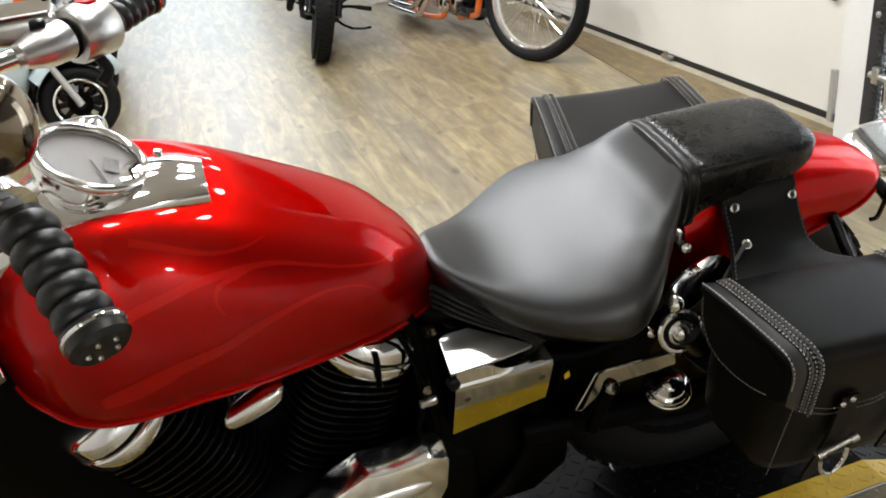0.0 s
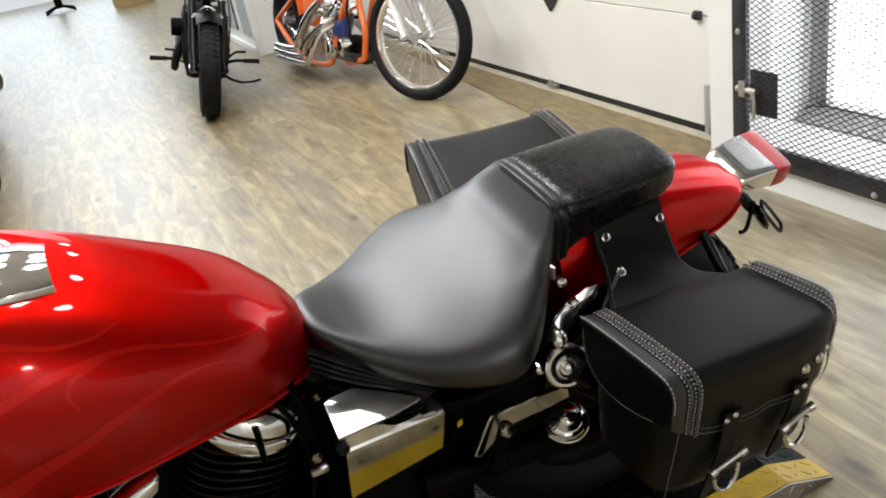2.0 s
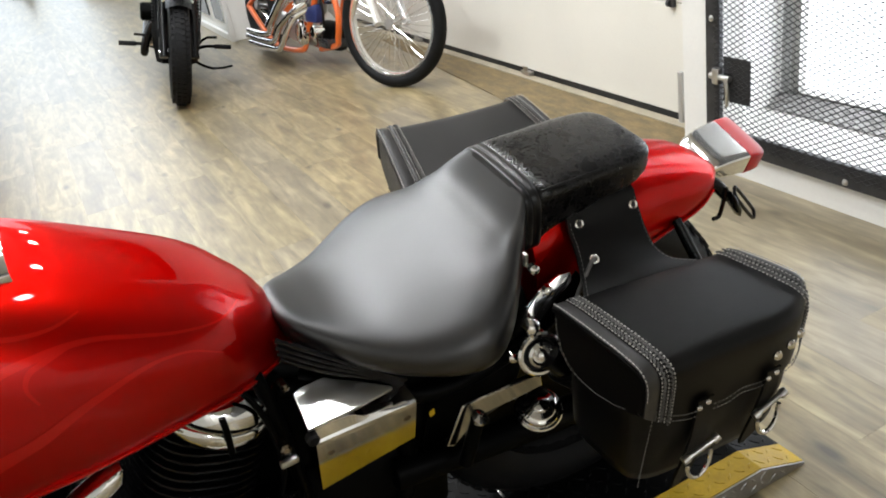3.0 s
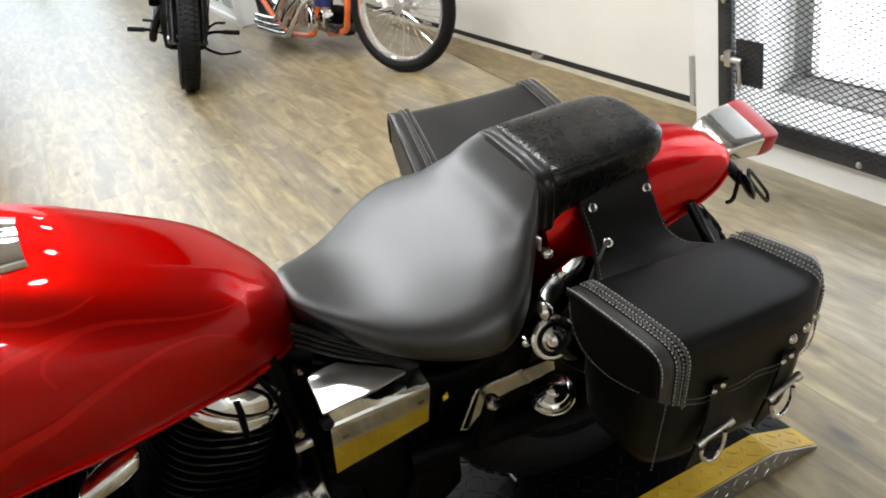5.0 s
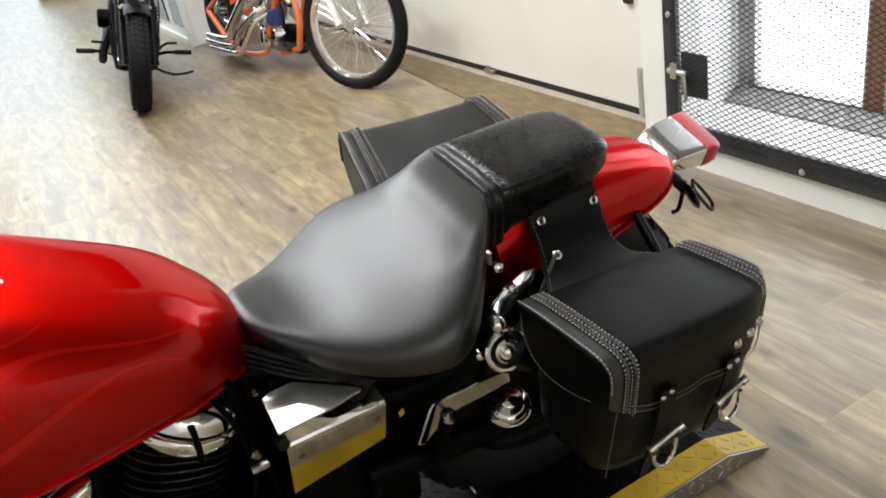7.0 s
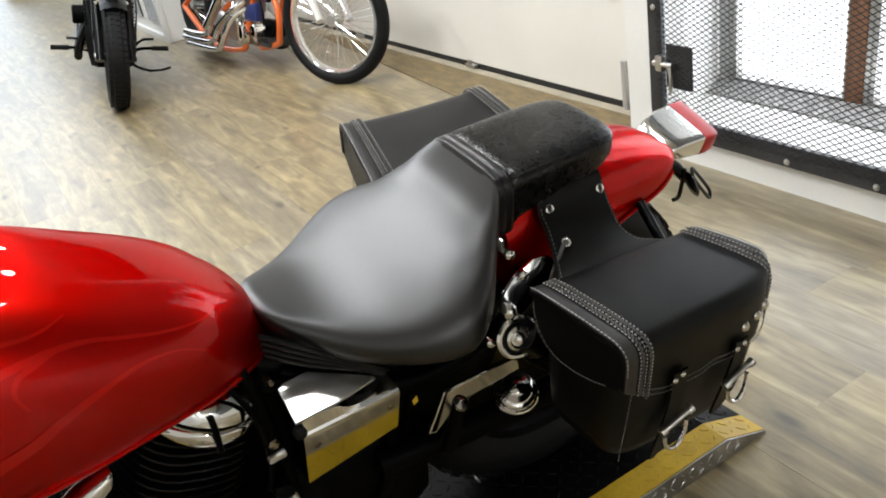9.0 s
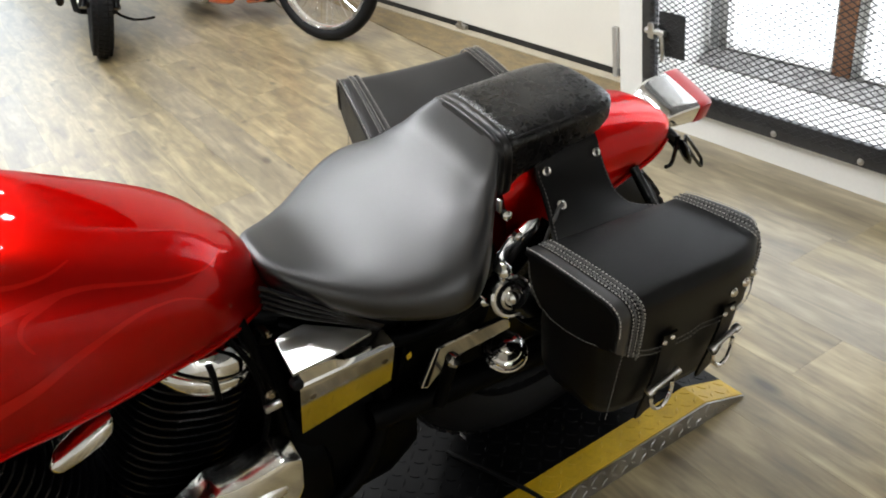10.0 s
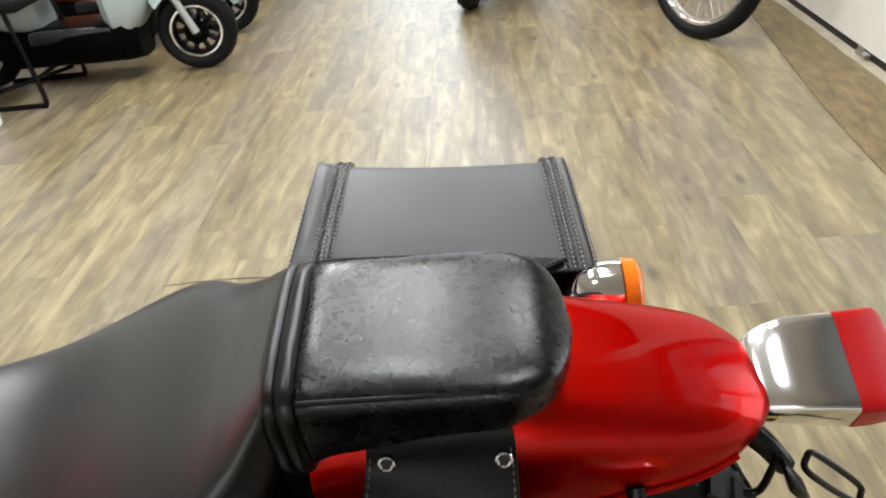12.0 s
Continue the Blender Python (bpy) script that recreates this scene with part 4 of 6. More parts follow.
# V-twin engine
CR = Vector((-0.27, 0, 0.24))
for ang, nm in ((24, "rear"), (-28, "front")):
    ax = Vector((math.sin(radians(ang)), 0, math.cos(radians(ang))))
    cyl = lathe(CR + ax * 0.10, ax, [(0, 0.0), (0, 0.065), (0.26, 0.065), (0.26, 0)], 28)
    part("cylinder", cyl, IRON, bike, "black finned engine cylinder")
    for k in range(14):
        c = CR + ax * (0.168 + 0.0150 * k)
        t = Vector((math.cos(radians(ang)), 0, -math.sin(radians(ang))))
        outline = []
        for j in range(28):
            q = 2 * math.pi * j / 28
            cx, cy = math.cos(q), math.sin(q)
            outline.append(c + t * 0.092 * math.copysign(abs(cx) ** 0.7, cx) + Vector((0, 0.118 * math.copysign(abs(cy) ** 0.7, cy), 0)))
        part("fin", prism(outline, ax * 0.0038), BLACK, bike, smooth=False)
    side = Vector((math.cos(radians(ang)), 0, -math.sin(radians(ang))))

    def stack(levels):
        return loft([[CR + ax * h + side * a * math.cos(q) + Vector((0, b2 * math.sin(q), 0)) for q in [2 * math.pi * j / 36 for j in range(36)]] for h, a, b2 in levels])
    part("rocker_cover", stack(((0.374, 0.096, 0.136), (0.376, 0.099, 0.139), (0.396, 0.099, 0.139), (0.399, 0.096, 0.136))), CHROME, bike, "chrome rocker cover", sharp=60)
    part("gasket", stack(((0.399, 0.093, 0.133), (0.406, 0.093, 0.133))), IRON, bike)
    part("rocker_cover", stack(((0.406, 0.094, 0.134), (0.408, 0.097, 0.137), (0.424, 0.094, 0.134), (0.434, 0.084, 0.122), (0.440, 0.06, 0.09), (0.441, 0.02, 0.03))), CHROME, bike, "chrome rocker cover", sharp=60)
part("crankcase", loft([ring(u, 0, lo, (lo + hi) / 2, hi, hw, 28, 3, 3) for u, lo, hi, hw in ((-0.50, 0.18, 0.30, 0.08), (-0.46, 0.14, 0.36, 0.12), (-0.3, 0.13, 0.40, 0.15), (-0.1, 0.13, 0.40, 0.15), (0.02, 0.15, 0.38, 0.13), (0.06, 0.2, 0.33, 0.08))]), IRON, bike, "black engine crankcase")
part("gearbox", loft([ring(u, 0, lo, (lo + hi) / 2, hi, hw, 24, 4, 4) for u, lo, hi, hw in ((-0.06, 0.16, 0.38, 0.09), (0.0, 0.13, 0.42, 0.115), (0.14, 0.13, 0.42, 0.115), (0.20, 0.16, 0.40, 0.10), (0.215, 0.2, 0.36, 0.07))]), IRON, bike, "black gearbox casing")
primary = part("primary_cover", prism([(u, -0.205, z) for u, z in ((-0.29, 0.38), (-0.215, 0.448), (-0.165, 0.478), (-0.13, 0.472), (-0.07, 0.478), (-0.042, 0.464), (-0.048, 0.40), (-0.07, 0.35), (-0.11, 0.32), (-0.27, 0.30))], (0, 0.055, 0), 0.007), ALLOY, bike, "chrome ribbed engine side cover")
for k in range(3):
    part("rib", loft([ring(u, -0.193, 0.33 + 0.045 * k - rr, 0.33 + 0.045 * k, 0.33 + 0.045 * k + rr, rr * 1.2, 14) for u, rr in ((-0.25, 0.004), (-0.235, 0.014), (-0.10, 0.016), (-0.075, 0.012), (-0.065, 0.004))]), SATIN, primary)
part("neck_cover", loft([ring(u, 0, lo, (lo + hi) / 2, hi, hw, 24, 4, 4) for u, lo, hi, hw in ((-0.71, 0.50, 0.80, 0.05), (-0.68, 0.40, 0.86, 0.075), (-0.58, 0.34, 0.78, 0.085), (-0.5, 0.30, 0.66, 0.085), (-0.45, 0.30, 0.58, 0.07))]), IRON, bike, "black steering neck and front engine cover")
part("tappet_cover", loft([ring(u, -0.140, 0.615 + (u + 0.282) * 0.42 - r * 0.85, 0.615 + (u + 0.282) * 0.42, 0.615 + (u + 0.282) * 0.42 + r * 0.85, r, 28, 2.6, 2.6) for u, r in ((-0.326, 0.004), (-0.322, 0.011), (-0.312, 0.016), (-0.290, 0.019), (-0.262, 0.019), (-0.248, 0.016), (-0.242, 0.010), (-0.240, 0.004))]), CHROME, bike, "chrome intake cover")
part("side_stand", tube([(-0.30, -0.13, 0.20), (-0.27, -0.20, 0.12), (-0.25, -0.255, 0.058)], 0.011, 10), IRON, bike, "black side stand")

# front wheel, fork and headlight
front = part("front_wheel", torus((-1.06, 0, 0.31), (0, 1, 0), 0.215, 0.022, 48, 10), CHROME, bike, "chrome wire front wheel")
part("tyre", torus((-1.06, 0, 0.31), (0, 1, 0), 0.262, 0.050, 56, 14), RUBBER, front, "black tyre")
part("hub", lathe((-1.06, -0.06, 0.31), (0, 1, 0), [(0, 0), (0, 0.03), (0.12, 0.03), (0.12, 0)], 20), STEEL, front)
for k in range(32):
    q = 2 * math.pi * k / 32
    part("spoke", tube([(-1.06 + 0.03 * math.cos(q + 0.3), 0.04 if k % 2 else -0.04, 0.31 + 0.03 * math.sin(q + 0.3)), (-1.06 + 0.205 * math.cos(q), 0, 0.31 + 0.205 * math.sin(q))], 0.0018, 6, k=1), CHROME, front)
part("front_fender", sheet([[(-1.06 + 0.335 * math.cos(q), t * 0.075, 0.31 + 0.335 * math.sin(q) - 0.03 * abs(t) ** 3) for t in (-1, -0.7, 0, 0.7, 1)] for q in [radians(15 + 150 * k / 16) for k in range(17)]], 0.004), RED, bike, "glossy red front fender")
for sgn in (-1, 1):
    part("fork_leg", tube([(-1.06, sgn * 0.09, 0.31), (-0.62, sgn * 0.09, 0.93)], (0.028, 0.021), 14, k=1), CHROME, bike, "chrome fork leg")
part("fork_crown", box(-0.70, -0.60, -0.115, 0.115, 0.86, 0.90, 0.012), CHROME, bike)
part("headlight", lathe((-0.76, 0, 0.80), (-1, 0, 0.05), [(-0.10, 0.02), (-0.07, 0.06), (0.0, 0.085), (0.05, 0.09), (0.055, 0.08), (0.055, 0)], 28), CHROME, bike, "round chrome headlight")

# handlebar, grips and controls
part("handlebar", tube([(-0.42, -0.24, 1.03), (-0.50, -0.14, 1.02), (-0.58, -0.05, 0.96), (-0.60, 0, 0.955), (-0.58, 0.05, 0.96), (-0.50, 0.16, 0.99), (-0.37, 0.28, 0.965)], 0.0125, 14), CHROME, bike, "chrome pulled-back handlebar")


def grip(a, b, k0=1.0):
    a, b = Vector(a), Vector(b)
    d = (b - a).normalized()
    L = (b - a).length
    prof_ = [(0, 0.0), (0, 0.020)]
    n = 5
    for k in range(n):
        s0, s1 = 0.006 + (L - 0.03) * k / n, 0.006 + (L - 0.03) * (k + 1) / n
        prof_ += [(s0, 0.0195)] + [(s0 + (s1 - s0) * f, 0.0195 + 0.0062 * math.sin(math.pi * f) ** 0.6) for f in (0.06, 0.15, 0.3, 0.5, 0.7, 0.85, 0.94)] + [(s1, 0.0195)]
    prof_ += [(L - 0.022, 0.0265), (L - 0.005, 0.0265), (L, 0.022), (L, 0)]
    prof_ = [(h, q * k0) for h, q in prof_]
    g = part("grip", lathe(a, d, prof_, 28), GRIP, bike, "black grooved rubber grip")
    part("end_ring", torus(a + d * (L - 0.016), d, 0.0262 * k0, 0.0026, 28, 8), CHROME, g, "chrome end ring")
    studs = bmesh.new()
    _, p, q = basis(d)
    for k in range(5):
        w = 2 * math.pi * k / 5
        lathe(a + d * (L - 0.001) + (p * math.cos(w) + q * math.sin(w)) * 0.013, d, [(0, 0.003), (0.003, 0.002), (0.004, 0)], 8, studs)
    part("studs", studs, CHROME, g)


grip((-0.415, -0.245, 1.025), (-0.368, -0.362, 0.962))
grip((-0.353, 0.292, 0.970), (-0.278, 0.38, 0.972), 0.86)
b = lathe((-0.44, 0.21, 0.985), (0.70, 0.70, -0.1), [(-0.02, 0), (-0.02, 0.016), (0.0, 0.022), (0.02, 0.027), (0.052, 0.027), (0.054, 0.023), (0.060, 0.023), (0.062, 0.036), (0.068, 0.039), (0.118, 0.039), (0.126, 0.035), (0.130, 0.026), (0.130, 0)], 28)
box(-0.49, -0.405, 0.255, 0.315, 0.975, 1.012, 0.012, 3, bm=b)
sw = part("switch_housing", b, STEEL, bike, "polished right switch housing and brake reservoir")
part("kill_switch", lathe((-0.366, 0.284, 1.010), (0, 0.15, 1), [(0, 0), (0, 0.015), (0.004, 0.014), (0.005, 0)], 20), LENS, sw, "red stop switch")
part("reservoir_lid", box(-0.486, -0.409, 0.259, 0.311, 1.0125, 1.018, 0.003), CHROME, sw, "flat chrome reservoir lid", smooth=False)
for x, y in ((-0.478, 0.267), (-0.417, 0.303)):
    part("lid_screw", lathe((x, y, 1.0185), (0, 0, 1), [(0, 0), (0, 0.0045), (0.002, 0.004), (0.003, 0)], 10), BLACK, sw, "black screw")
part("seam", torus((-0.400, 0.250, 0.979), (0.70, 0.70, -0.1), 0.0245, 0.003, 28, 8), IRON, sw, "dark housing seam")
part("rocker_button", box(-0.435, -0.415, 0.222, 0.238, 1.004, 1.018, 0.004), BLACK, sw, "black switch button")
part("cable_boot", tube([(-0.372, 0.262, 0.945), (-0.362, 0.252, 0.925), (-0.375, 0.24, 0.912)], 0.008, 10), RUBBER, sw, "black rubber cable boot")
part("brake_lever", tube([(-0.455, 0.30, 0.985), (-0.42, 0.36, 0.972), (-0.36, 0.43, 0.955), (-0.33, 0.47, 0.950)], (0.009, 0.006), 10), CHROME, sw, "chrome brake lever")
b = lathe((-0.455, -0.19, 1.03), (0.55, -0.8, -0.1), [(0, 0), (0, 0.018), (0.02, 0.027), (0.055, 0.027), (0.06, 0)], 18)
tube([(-0.47, -0.20, 1.03), (-0.48, -0.26, 1.01), (-0.45, -0.36, 0.955)], (0.009, 0.006), 10, b)
part("clutch_perch", b, CHROME, bike, "chrome clutch lever and perch")
part("signal_housing", loft([ring(u, -0.225, 1.105 - r, 1.105, 1.105 + r, r, 24) for u, r in ((-0.485, 0.010), (-0.475, 0.026), (-0.455, 0.037), (-0.425, 0.041), (-0.405, 0.040), (-0.390, 0.034), (-0.380, 0.022), (-0.376, 0.006))]), DARKCHROME, bike, "chrome bullet housing, its dark reflections put into the colour")
part("signal_stem", tube([(-0.44, -0.20, 1.03), (-0.425, -0.222, 1.07)], 0.008, 10, k=1), CHROME, bike)

# ---- saddlebags ----
def lid_low(u):
    return hermite([0.328, 0.345, 0.374, 0.417, 0.474, 0.498, 0.532, 0.578, 0.63, 0.672], [0.600, 0.588, 0.566, 0.553, 0.553, 0.561, 0.557, 0.561, 0.575, 0.598], u)


def lid_line(u, grow=0.0):
    """Points of the lid from its inner edge over the crown and down the front."""
    lo = lid_low(u)
    return [(0.204, 0.660 + grow), (0.225, 0.664 + grow), (0.265, 0.667 + grow), (0.305, 0.669 + grow), (0.340, 0.6695 + grow), (0.360, 0.668 + grow), (0.3715 + grow * 0.7, 0.661 + grow * 0.7), (0.3770 + grow, 0.648), (0.3785 + grow, 0.618), (0.379 + grow, lo)]


def saddlebag(sgn, label):
    bag = thing("saddlebag", label, "saddlebag", BIKE, "saddlebags")

    def M(u, v, w):
        f = (u - 0.328) / 0.344
        if sgn < 0:
            w -= (u - 0.34) * 0.12
            lo, hi = 0.331 + (v - 0.2235) * 0.085, 0.655 + (v - 0.17) * 0.18
            v -= hermite([0.33, 0.55, 0.60, 0.64, 0.672], [0, 0, 0.006, 0.028, 0.060], u) * max(0.0, v - 0.20) / 0.178
        else:
            w -= (u - 0.34) * 0.07 + 0.035 * (0.375 - min(v, 0.375)) / 0.17 + 0.006 * math.sin(math.pi * min(1, max(0, f)))
            lo, hi = 0.312 + (v - 0.239) * 0.17, 0.668 - (v - 0.239) * 0.12
        return Vector((lo + (hi - lo) * f, v * sgn, w))
    body = [[M(0.5 + du, 0.292 + dv, w) for du, dv in ((hu * math.copysign(abs(math.cos(q)) ** 0.35, math.cos(q)), hv * math.copysign(abs(math.sin(q)) ** 0.35, math.sin(q))) for q in [2 * math.pi * (j + 0.5) / 36 for j in range(36)])] for w, hu, hv in ((0.418, 0.135, 0.056), (0.424, 0.148, 0.070), (0.45, 0.154, 0.079), (0.52, 0.158, 0.084), (0.60, 0.158, 0.084), (0.645, 0.156, 0.080), (0.652, 0.148, 0.074))]
    part("body", loft(body), BAG, bag, "black leather bag body", sharp=60)
    us2 = [0.328 + 0.344 * k / 28 for k in range(29)]
    # the far lid gets the brighter leather copy to carry its sheen
    lid = part("lid", sheet([[M(u, v, w) for v, w in smooth2(lid_line(u))] for u in us2], 0.006), BAG if sgn < 0 else LITBAG, bag, "black leather lid with laced edges", sharp=60)
    for ue in (0.331, 0.669):
        end = [M(ue, v, w) for v, w in ((0.207, 0.654), (0.225, 0.659), (0.265, 0.662), (0.305, 0.664), (0.34, 0.6645), (0.358, 0.663), (0.367, 0.656), (0.372, 0.645), (0.374, 0.596), (0.358, 0.587), (0.33, 0.574), (0.295, 0.565), (0.262, 0.565), (0.236, 0.575), (0.220, 0.592), (0.210, 0.622))]
        part("end_panel", prism(end, (0.006 if ue < 0.5 else -0.006, 0, 0)), BAG, bag, "stitched leather end panel", smooth=False)
        th = [M(ue - (0.0008 if ue < 0.5 else -0.0008), v, w) for v, w in ((0.211, 0.645), (0.214, 0.622), (0.224, 0.596), (0.240, 0.579), (0.262, 0.570), (0.295, 0.570), (0.33, 0.579), (0.356, 0.591))]
        part("end_stitching", stitches(th, (-1 if ue < 0.5 else 1, 0, 0), 0.005, 0.003, 0.0008), DULLTHREAD, lid, "dull grey thread")["kind"] = "stuff"
    # paler edging strip, edge thread and two laced rows along each end
    for u0, d in ((0.330, 1), (0.670, -1)):
        wide = 0.0215 if d > 0 else 0.0105
        part("edging", sheet([[M(u0 + d * (0.0005 + wide * k / 4), v, w) for v, w in smooth2(lid_line(u0 + d * wide * k / 4, 0.0026 + 0.0014 * math.sin(math.pi * k / 4)))] for k in range(5)], 0.002), EDGE, lid, "smooth grey-black leather edging")
        path = [M(u0 + d * 0.001, v, w) for v, w in smooth2(lid_line(u0, 0.0050))]
        part("edge_thread", stitches(path[:-4], (0, 0, 1), 0.004, 0.0025, 0.0009), THREAD, lid, "pale edge thread")["kind"] = "stuff"
        for off, r, spread in ((0.0285, 0.0015, 0.0022), (0.0405, 0.0015, -0.0022)):
            off -= 0.011 if d < 0 else 0.0
            path = [M(u0 + d * off, v, w) for v, w in smooth2(lid_line(u0 + d * off, 0.0045))]
            part("lacing", stitches(path, (0, sgn * 0.5, 1), 0.0065, 0.0005, r, None, spread), LACE, lid, "braided leather lacing")["kind"] = "stuff"
        for off in (0.0240, 0.0345, 0.0450):
            off -= 0.011 if d < 0 else 0.0
            path = [M(u0 + d * off, v, w) for v, w in smooth2(lid_line(u0 + d * off, 0.0045))]
            part("seam_thread", stitches(path, (0, sgn * 0.5, 1), 0.003, 0.0032, 0.0009), THREAD, lid, "pale thread")["kind"] = "stuff"
    for off in (0.010, 0.020):
        path = [M(u, 0.3805 + 0.0045, lid_low(u) + off) for u in [0.345 + 0.30 * k / 30 for k in range(31)]]
        part("hem_thread", stitches(path, (0, sgn, 0), 0.004, 0.003, 0.0008), DULLTHREAD, lid, "dull grey hem thread")["kind"] = "stuff"
    # straps with buckles and rings
    for u, dz in ((0.432, 0.0), (0.556, 0.030)):
        strap = part("strap", sheet([[M(u + a, 0.386, 0.592), M(u + a, 0.3865, 0.556), M(u - 0.002 + a, 0.387, 0.52 + dz), M(u - 0.010 + a, 0.386, 0.47 + dz), M(u - 0.018 + a * 0.9, 0.384, 0.435 + dz), M(u - 0.026 + a * 0.3, 0.382, 0.415 + dz)] for a in (-0.014, 0, 0.014)], 0.004), BAG, bag, "black leather strap")
        part("buckle", tube([M(u - 0.030, 0.393, 0.486 + dz), M(u + 0.028, 0.393, 0.508 + dz)], 0.0045, 10, k=1), STEEL, strap, "nickel buckle bar")
        for e in (-0.026, 0.024):
            part("buckle_end", lathe(M(u + e, 0.393, 0.4975 + e * 0.38 + dz), (1, 0, 0.38), [(-0.005, 0), (-0.005, 0.0065), (0.005, 0.0065), (0.005, 0)], 12), STEEL, strap)
        rp = [M(u - 0.006 + 0.020 * math.cos(q), 0.396 + 0.006 * abs(math.sin(q)), 0.486 + dz - 0.034 * abs(math.sin(q)) ** 0.8 + 0.008 * math.cos(q)) for q in [math.pi * k / 16 for k in range(17)]]
        part("ring", tube(rp, 0.0034, 8, k=1), CHROME, strap, "chrome D-ring")
        for du in (-0.007, 0.007):
            part("rivet", lathe(M(u - 0.006 + du, 0.388, 0.5845 + du * 0.4), (0, sgn, 0), [(0, 0), (0, 0.0045), (0.002, 0.004), (0.0035, 0.002), (0.0038, 0)], 10), CHROME, strap)
    for e, v0 in ((0.336, 0.372),):
        path = [M(e + 0.012 - 0.010 * k / 12, v0 + 0.007, 0.585 - 0.14 * k / 12) for k in range(13)]
        part("corner_stitching", stitches(path, (0, sgn, 0), 0.005, 0.003, 0.0008), DULLTHREAD, bag, "dull grey thread")["kind"] = "stuff"
    for k, (u, v, w) in enumerate(((0.562, 0.381, 0.612), (0.590, 0.381, 0.6185), (0.617, 0.381, 0.622))):
        part("concho", lathe(M(u, v, w), (0, sgn, 0.25), [(-0.004, 0), (-0.004, 0.0075), (0.001, 0.0075), (0.004, 0.005), (0.005, 0)], 14), CHROME, bag, "domed nickel stud")
    # yoke that lies over the fender under the pillion pad
    rows = []
    for f0, f1, v, wf, wb in ((0.435, 0.556, 0.050, 0.722, 0.722), (0.435, 0.558, 0.085, 0.706, 0.710), (0.432, 0.560, 0.098, 0.683, 0.686), (0.428, 0.560, 0.120, 0.668, 0.656), (0.420, 0.560, 0.145, 0.650, 0.634), (0.408, 0.572, 0.170, 0.638, 0.622), (0.398, 0.600, 0.190, 0.632, 0.618), (0.390, 0.640, 0.215, 0.628, 0.612)):
        rows.append([Vector((f0 + (f1 - f0) * k / 10, v * sgn, wf + (wb - wf) * k / 10 + 0.006 * math.sin(math.pi * k / 10) * (v > 0.13))) for k in range(11)])
    rows = [smooth_path(r, 3) for r in zip(*rows)]
    yoke = part("yoke", sheet(rows, 0.005), BAG, bag, "black leather yoke flap")
    for edge in (rows[0], rows[-1]):
        part("edge_thread", stitches([p + Vector((0.004 if edge is rows[0] else -0.004, 0, 0)) + Vector((0, sgn, 1.2)) * 0.0016 for p in edge[5:]], (0, sgn * 0.6, 0.8), 0.004, 0.003, 0.0007), DULLTHREAD, yoke, "dull grey thread")["kind"] = "stuff"
    for p in ((0.4506, 0.0985, 0.688), (0.5491, 0.1005, 0.687), (0.4452, 0.1455, 0.656)):
        c = Vector((p[0], p[1] * sgn, p[2]))
        nn = Vector((0, 0.85 * sgn, 0.5)) if p[1] < 0.12 else Vector((0, 0.58 * sgn, 0.82))
        part("grommet", torus(c, nn, 0.0058, 0.0023, 20, 8), CHROME, yoke, "nickel eyelet")
        part("eyelet_hole", lathe(c, nn, [(-0.001, 0), (-0.001, 0.006), (0.001, 0.006), (0.001, 0)], 12), GASKET, yoke)
    part("lace", tube([Vector((a, b * sgn, c)) for a, b, c in ((0.4452, 0.1465, 0.658), (0.436, 0.150, 0.656), (0.424, 0.156, 0.645), (0.412, 0.158, 0.625), (0.404, 0.160, 0.605))], 0.0032, 8), LACE, bag, "black tie lace")
    return bag


def smooth2(line):
    return [(p.x, p.y) for p in smooth_path([(a, b, 0) for a, b in line], 3)]


saddlebag(-1, "black leather saddlebag with laced lid, studs and D-ring straps")
saddlebag(1, "black leather saddlebag with laced lid on the far flank")

# ---- wheel ramp platform ----
ramp = thing("display_ramp", "black diamond plate display platform with yellow painted borders", "platform")
RX0, RX1, RB, RY0, RY1, RZ = -1.6, 0.915, 0.80, -0.205, 0.36, 0.052


def slope_z(x):
    return RZ if x < RB else RZ - (RZ - 0.008) * (x - RB) / (RX1 - RB)


def slab_x(y0, y1, lift, thick=0.006):
    bm = bmesh.new()
    for x0, x1 in ((RX0, RB), (RB, RX1)):
        loft([[Vector((x, y, z)) for y, z in ((y0, slope_z(x) - thick), (y1, slope_z(x) - thick), (y1, slope_z(x) + lift), (y0, slope_z(x) + lift))] for x in (x0, x1)], bm)
    bmesh.ops.remove_doubles(bm, verts=bm.verts, dist=1e-5)
    return bm


def lugs(y0, y1, x0, x1, lift, pitch=0.026):
    bm = bmesh.new()
    ny, nx = int((y1 - y0) / pitch), int((x1 - x0) / pitch)
    for i in range(nx):
        for j in range(ny):
            cx, cy = x0 + (i + 0.5) * pitch, y0 + (j + 0.5) * (y1 - y0) / ny
            a = radians(45 if (i + j) % 2 else -45)
            d, e = Vector((math.cos(a), math.sin(a), 0)), Vector((-math.sin(a), math.cos(a), 0))
            z = slope_z(cx) + lift
            base = [Vector((cx, cy, z)) + d * s * 0.0115 + e * t * 0.0032 for s, t in ((-1, 0), (0, 1), (1, 0), (0, -1))]
            top = [Vector((cx, cy, z + 0.0016)) + d * s * 0.008 + e * t * 0.0018 for s, t in ((-1, 0), (0, 1), (1, 0), (0, -1))]
            for q in base + top:
                q.z += slope_z(q.x) - slope_z(cx)
            loft([base, top], bm)
    return bm


